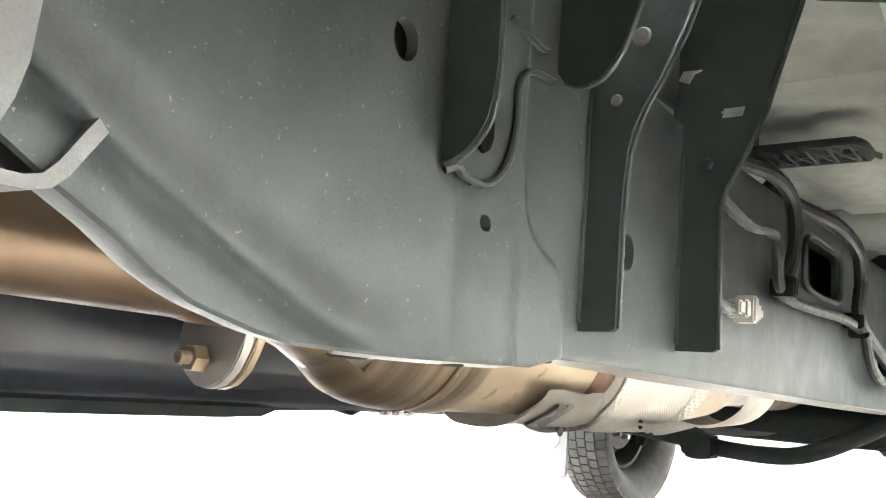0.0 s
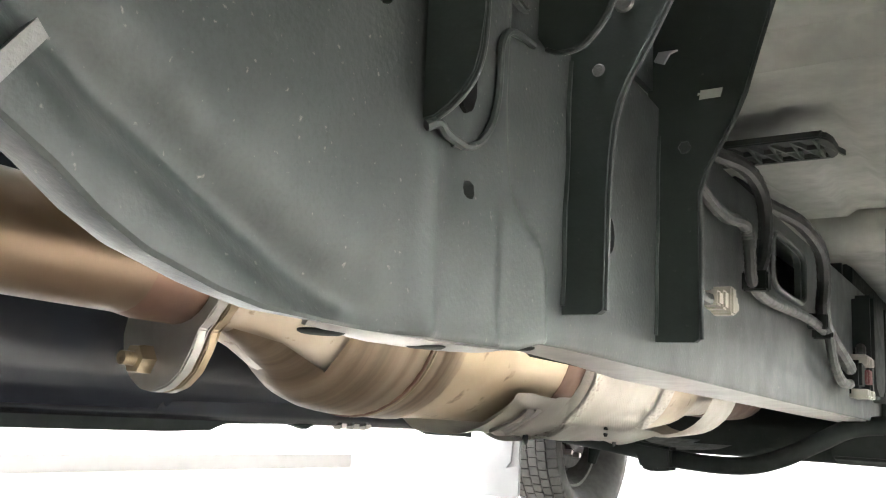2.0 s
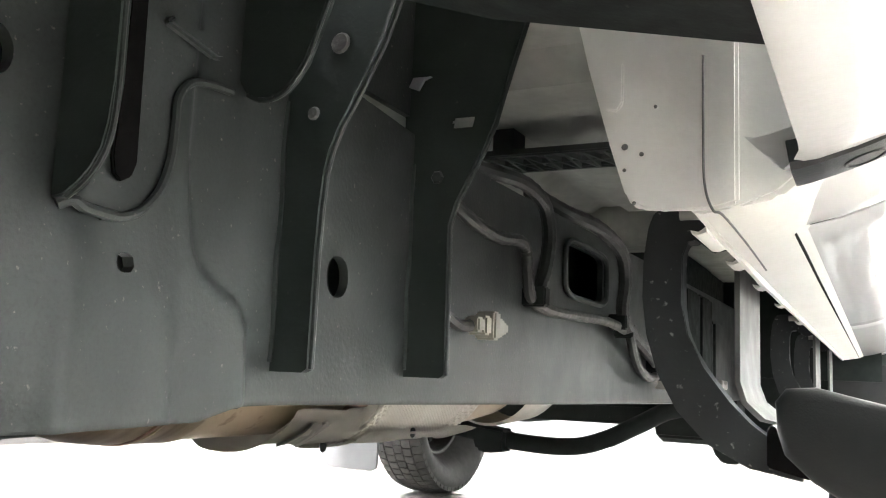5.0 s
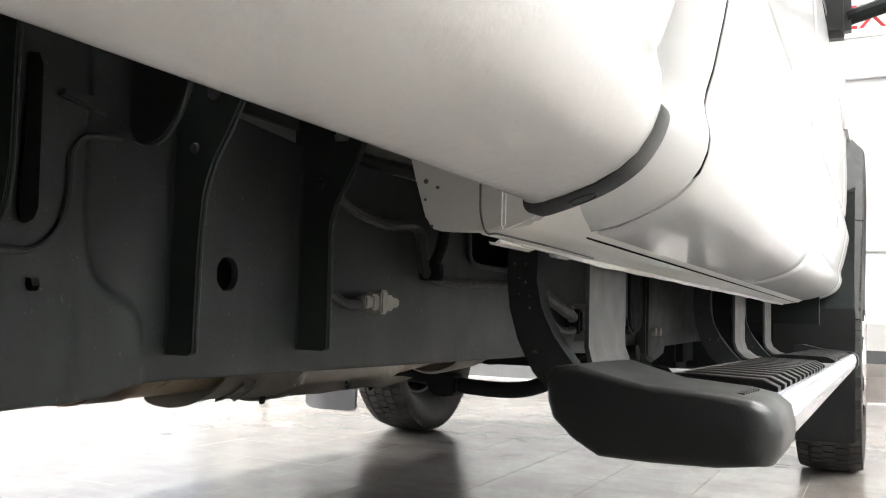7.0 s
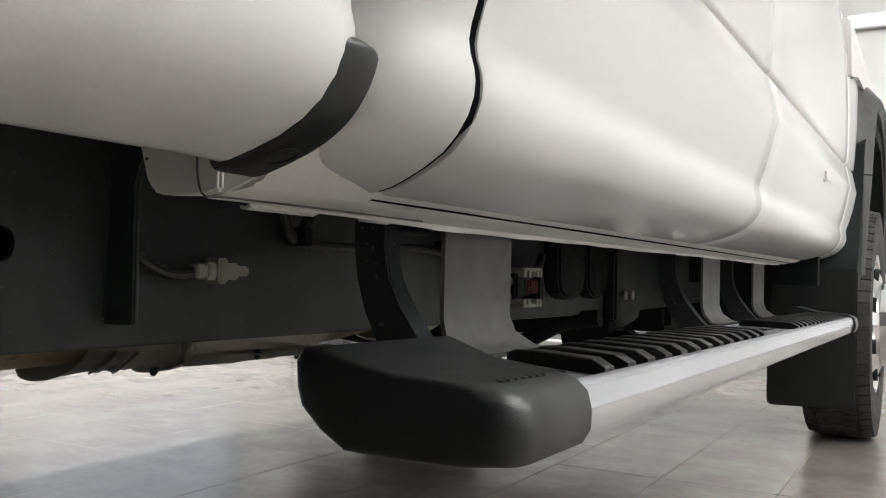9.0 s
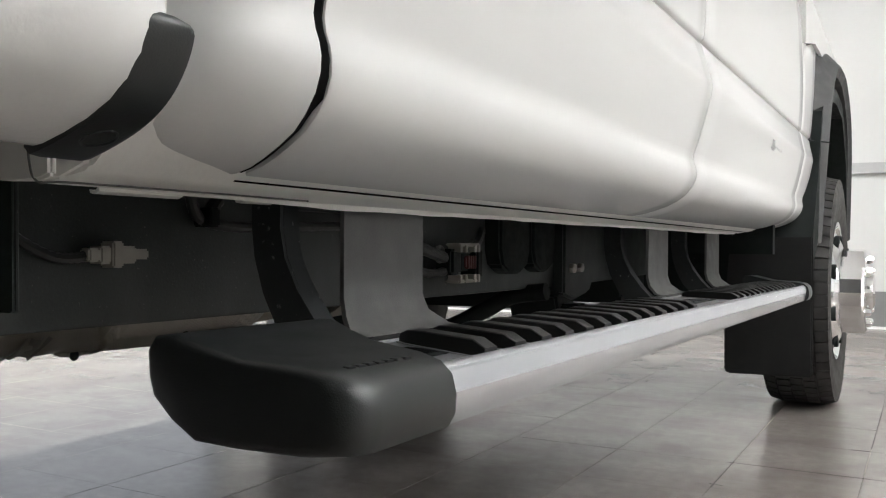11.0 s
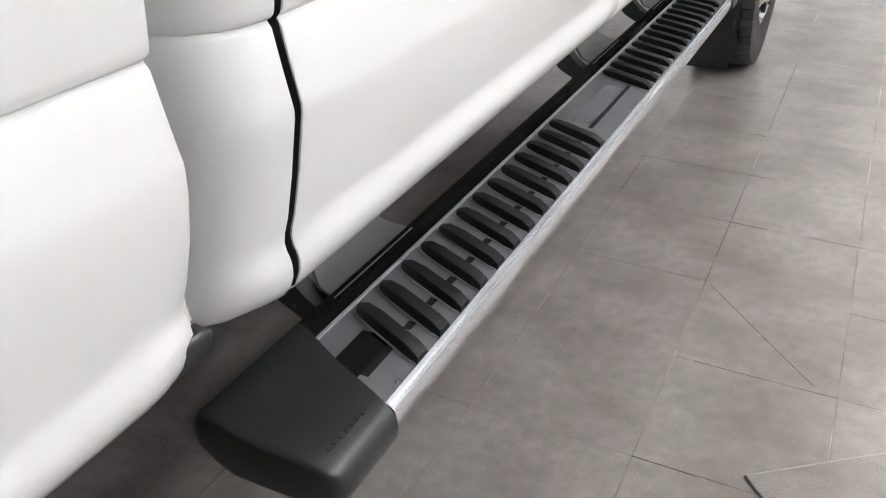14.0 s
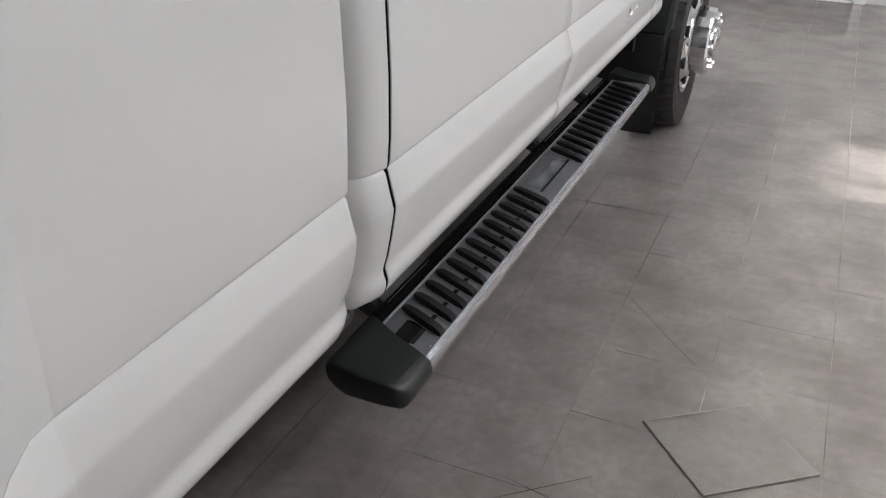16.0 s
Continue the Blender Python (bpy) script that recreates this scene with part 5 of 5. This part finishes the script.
shell("ceiling", box(L - 0.2, R + 0.2, B - 0.2, F + 0.2, T, T + 0.1), WALL, "white ceiling")
shell("window_1", join(*[box(L - 0.12, L - 0.06, y, y + 0.06, 0.5, 3.0) for y in (-3.6, -1.45, 0.70, 2.85, 4.94)], *[box(L - 0.12, L - 0.06, -3.6, 5.0, z, z + 0.06) for z in (0.5, 2.94)]), TRIM, "wide window with grey frame")
shell("window_2", join(*[box(R + 0.06, R + 0.12, y, y + 0.03, 1.0, 2.3) for y in (1.55, 1.76, 2.23)], *[box(R + 0.06, R + 0.12, 1.55, 2.26, z, z + 0.03) for z in (1.0, 2.33)]), TRIM, "window with grey frame")
shell("baseboard", box(L + 0.002, 0.70, F - 0.02, F - 0.002, 0, 0.262, 0.003), SKIRT, "grey tile skirting")
shell("baseboard_left", box(L + 0.002, L + 0.02, B, 4.95, 0, 0.10, 0.003), PALE_SKIRT, "pale skirting board")
shell("baseboard_cap", box(L, 0.70, F - 0.03, F - 0.021, 0.0, 0.018), WALL, "pale floor bead")
shell("wall_rail", box(L, R, F - 0.04, F - 0.002, 1.085, 1.16, 0.004), TRIM, "grey wall rail")
shell("wall_trim", box(L, R, F - 0.06, F - 0.002, 2.36, 2.46, 0.006), TRIM, "pale wall trim")
shell("door_post", box(0.72, 0.80, F - 0.05, F - 0.002, 0, 2.1, 0.004), WALL, "white door frame post")

day = bpy.data.lights.new("daylight", "AREA")
day.shape, day.size, day.size_y, day.energy, day.color = "RECTANGLE", 8.4, 2.4, 6.2, (1.0, 0.955, 0.905)
ob = new("daylight", day)
ob.matrix_world = look((L - 0.16, 0.7, 1.75), (0, 0.7, 1.75))


def ceiling_light(x, y):
    e = thing("ceiling_light", (x, y, T), "long white ceiling light panel", "ceiling light", "rows of ceiling lights")
    part("frame", join(box(x - 0.17, x - 0.15, y - 0.77, y + 0.77, T - 0.05, T), box(x + 0.15, x + 0.17, y - 0.77, y + 0.77, T - 0.05, T), box(x - 0.17, x + 0.17, y - 0.77, y - 0.75, T - 0.05, T), box(x - 0.17, x + 0.17, y + 0.75, y + 0.77, T - 0.05, T)), WALL, e)
    part("diffuser", box(x - 0.15, x + 0.15, y - 0.75, y + 0.75, T - 0.035, T - 0.02), LAMP, e)


for x in (-3.2, -0.8, 1.6):
    for y in (0.0, 2.1, 3.9):
        if x < 1 or 1 < y < 3:
            ceiling_light(x, y)
ceiling_light(2.7, -0.3)
for y in (0.9, 2.8):
    ceiling_light(3.6, y)

# exit sign
sign = thing("exit_sign", (0.0, F - 0.01, 2.75), "white exit sign with red letters on the wall", "sign")
part("plate", box(-0.30, 0.42, F - 0.03, F - 0.004, 2.68, 2.98, 0.004), WALL, sign)
txt = bpy.data.curves.new("lettering", "FONT")
txt.body, txt.size, txt.extrude, txt.align_x = "EXIT", 0.26, 0.002, "CENTER"
txt.materials.append(SIGN_RED)
word = new("lettering", txt)
word.matrix_basis = pose(0.06, F - 0.034, 2.74, 90, 0, 0)
under(word, sign)

# thin post by the far wall
post = thing("barrier_post", (-4.62, 5.3, 0), "slim chrome barrier post on a flat foot", "post")
part("pole", tube([(-4.62, 5.3, 0.012), (-4.62, 5.3, 0.95)], 0.022, 12), LEG, post)
part("foot", lathe([(0.0, 0.012), (0.14, 0.012), (0.15, 0.006), (0.15, 0.0), (0.0, 0.0)], (-4.62, 5.3, 0.0), "z", 24), LEG, post)

# loose tile lying askew on the floor
loose = thing("loose_tile", (0.53, 0.57, 0), "loose grey floor tile lying askew on the floor", "floor tile")
part("tile", prism([(0.335, 0.602), (0.522, 0.388), (0.768, 0.578), (0.581, 0.792)], "z", 0.0, 0.007, 0.0012), LOOSE, loose)

for (x0, y0), (x1, y1), dx, dy in (((0.338, 0.6030), (0.580, 0.7895), 0.0012, -0.0017), ((0.765, 0.5775), (0.5235, 0.3915), -0.0012, 0.0017)):
    part("chipped_edge", prism([(x0, y0), (x1, y1), (x1 + dx, y1 + dy), (x0 + dx, y0 + dy)], "z", 0.0062, 0.0074), CREAM, loose, "pale chipped tile edge")

# hairline crack across two tiles
crack = [(0.161, 1.207), (0.23, 1.128), (0.30, 1.047), (0.353, 0.986), (0.418, 0.913)]
shell("floor_crack", prism([(x, y) for x, y in crack] + [(x + 0.0012, y + 0.0008) for x, y in crack[::-1]], "z", -0.0008, 0.0006), CUT, "hairline crack in the floor tiles")

# over-run saw cuts and a star of fine cracks along the joints
cuts = [((-0.176, 1.869), (0.228, 1.867)), ((0.088, 1.5445), (0.238, 1.5425)), ((0.10, 2.193), (0.150, 2.192)), ((0.150, 0.571), (0.262, 0.569)), ((0.150, 0.248), (0.066, 0.175)), ((0.150, 0.248), (0.078, 0.262)), ((0.150, 0.248), (0.268, 0.350)), ((0.19, 0.896), (0.325, 0.894)), ((0.150, 0.248), (0.27, 0.225)), ((0.150, 1.34), (0.150, 1.92)), ((0.150, 2.24), (0.150, 3.3)), ((-0.1615, 1.60), (-0.1615, 1.885)), ((-0.172, 1.63), (-0.138, 1.626))]
for (x0, y0), (x1, y1) in cuts:
    n = Vector((y0 - y1, x1 - x0)).normalized() * 0.0008
    shell("floor_cut", prism([(x0 - n.x, y0 - n.y), (x1 - n.x * 0.3, y1 - n.y * 0.3), (x1 + n.x * 0.3, y1 + n.y * 0.3), (x0 + n.x, y0 + n.y)], "z", -0.0008, 0.0006), CUT, "thin dark saw cut in the floor tiles")

# crumbs of dirt under the board's end
rng = random.Random(21)
crumbs = None
for k in range(170):
    u = rng.random()
    x, y, r = (-0.53 + 0.10 * u + rng.gauss(0, 0.008), 0.68 - 0.26 * u + rng.gauss(0, 0.012), rng.uniform(0.0008, 0.0028)) if k < 40 else (rng.uniform(-0.6, 0.9), rng.uniform(-0.5, 1.6), rng.uniform(0.0005, 0.0015))
    bm = bmesh.new()
    bmesh.ops.create_icosphere(bm, subdivisions=1, radius=r, matrix=Matrix.Translation((x, y, r * 0.6 + 0.0004)) @ Matrix.Diagonal((rng.uniform(0.7, 1.7), rng.uniform(0.7, 1.5), 0.7, 1)))
    crumbs = bm if crumbs is None else join(crumbs, bm)
tagged(part("floor_crumbs", crumbs, CREAM, None), "pale crumbs of dirt scattered on the floor", "dirt", kind="stuff")

# ---- floor tiles, the nearest as pieces ----
def tile_mesh():
    g, h = 0.0011, 0.0004
    bm = prism([(g, h), (TX - g, h), (TX - g, TY - h), (g, TY - h)], "z", -0.0015, 0.0)
    bmesh.ops.bevel(bm, geom=[e for e in bm.edges if all(v.co.z > -0.001 for v in e.verts)], offset=0.00018, segments=1, affect="EDGES")
    return finish("floor_tile", bm, TILE)


tile = tile_mesh()
rest = bmesh.new()
i0, i1 = math.floor((L - TX0) / TX), math.ceil((R - TX0) / TX)
j0, j1 = math.floor((B - TY0) / TY), math.ceil((F - TY0) / TY)
cells = [(TX0 + i * TX, TY0 + j * TY) for i in range(i0, i1) for j in range(j0, j1)]
cells = [c for c in cells if c[0] > L - 0.3 and c[0] < R]
near = sorted(cells, key=lambda c: (c[0] - 0.3) ** 2 + ((c[1] - 2.0) * 0.55) ** 2)[:300]
chosen = set(near)
rng = random.Random(7)
for x, y in near:
    ob = new("floor_tile", tile)
    ob.location = (x, y, rng.uniform(-0.0004, 0.0004))
    ob.parent = floor
g = 0.001
for x, y in cells:
    if (x, y) not in chosen:
        dz = rng.uniform(-0.0004, 0.0004)
        rest.faces.new([rest.verts.new((a, b, dz)) for a, b in ((x + g, y + g), (x + TX - g, y + g), (x + TX - g, y + TY - g), (x + g, y + TY - g))])
far_tiles = part("far_floor_tiles", rest, TILE, floor)
tagged(far_tiles, "grey floor tiles further off", kind="stuff")
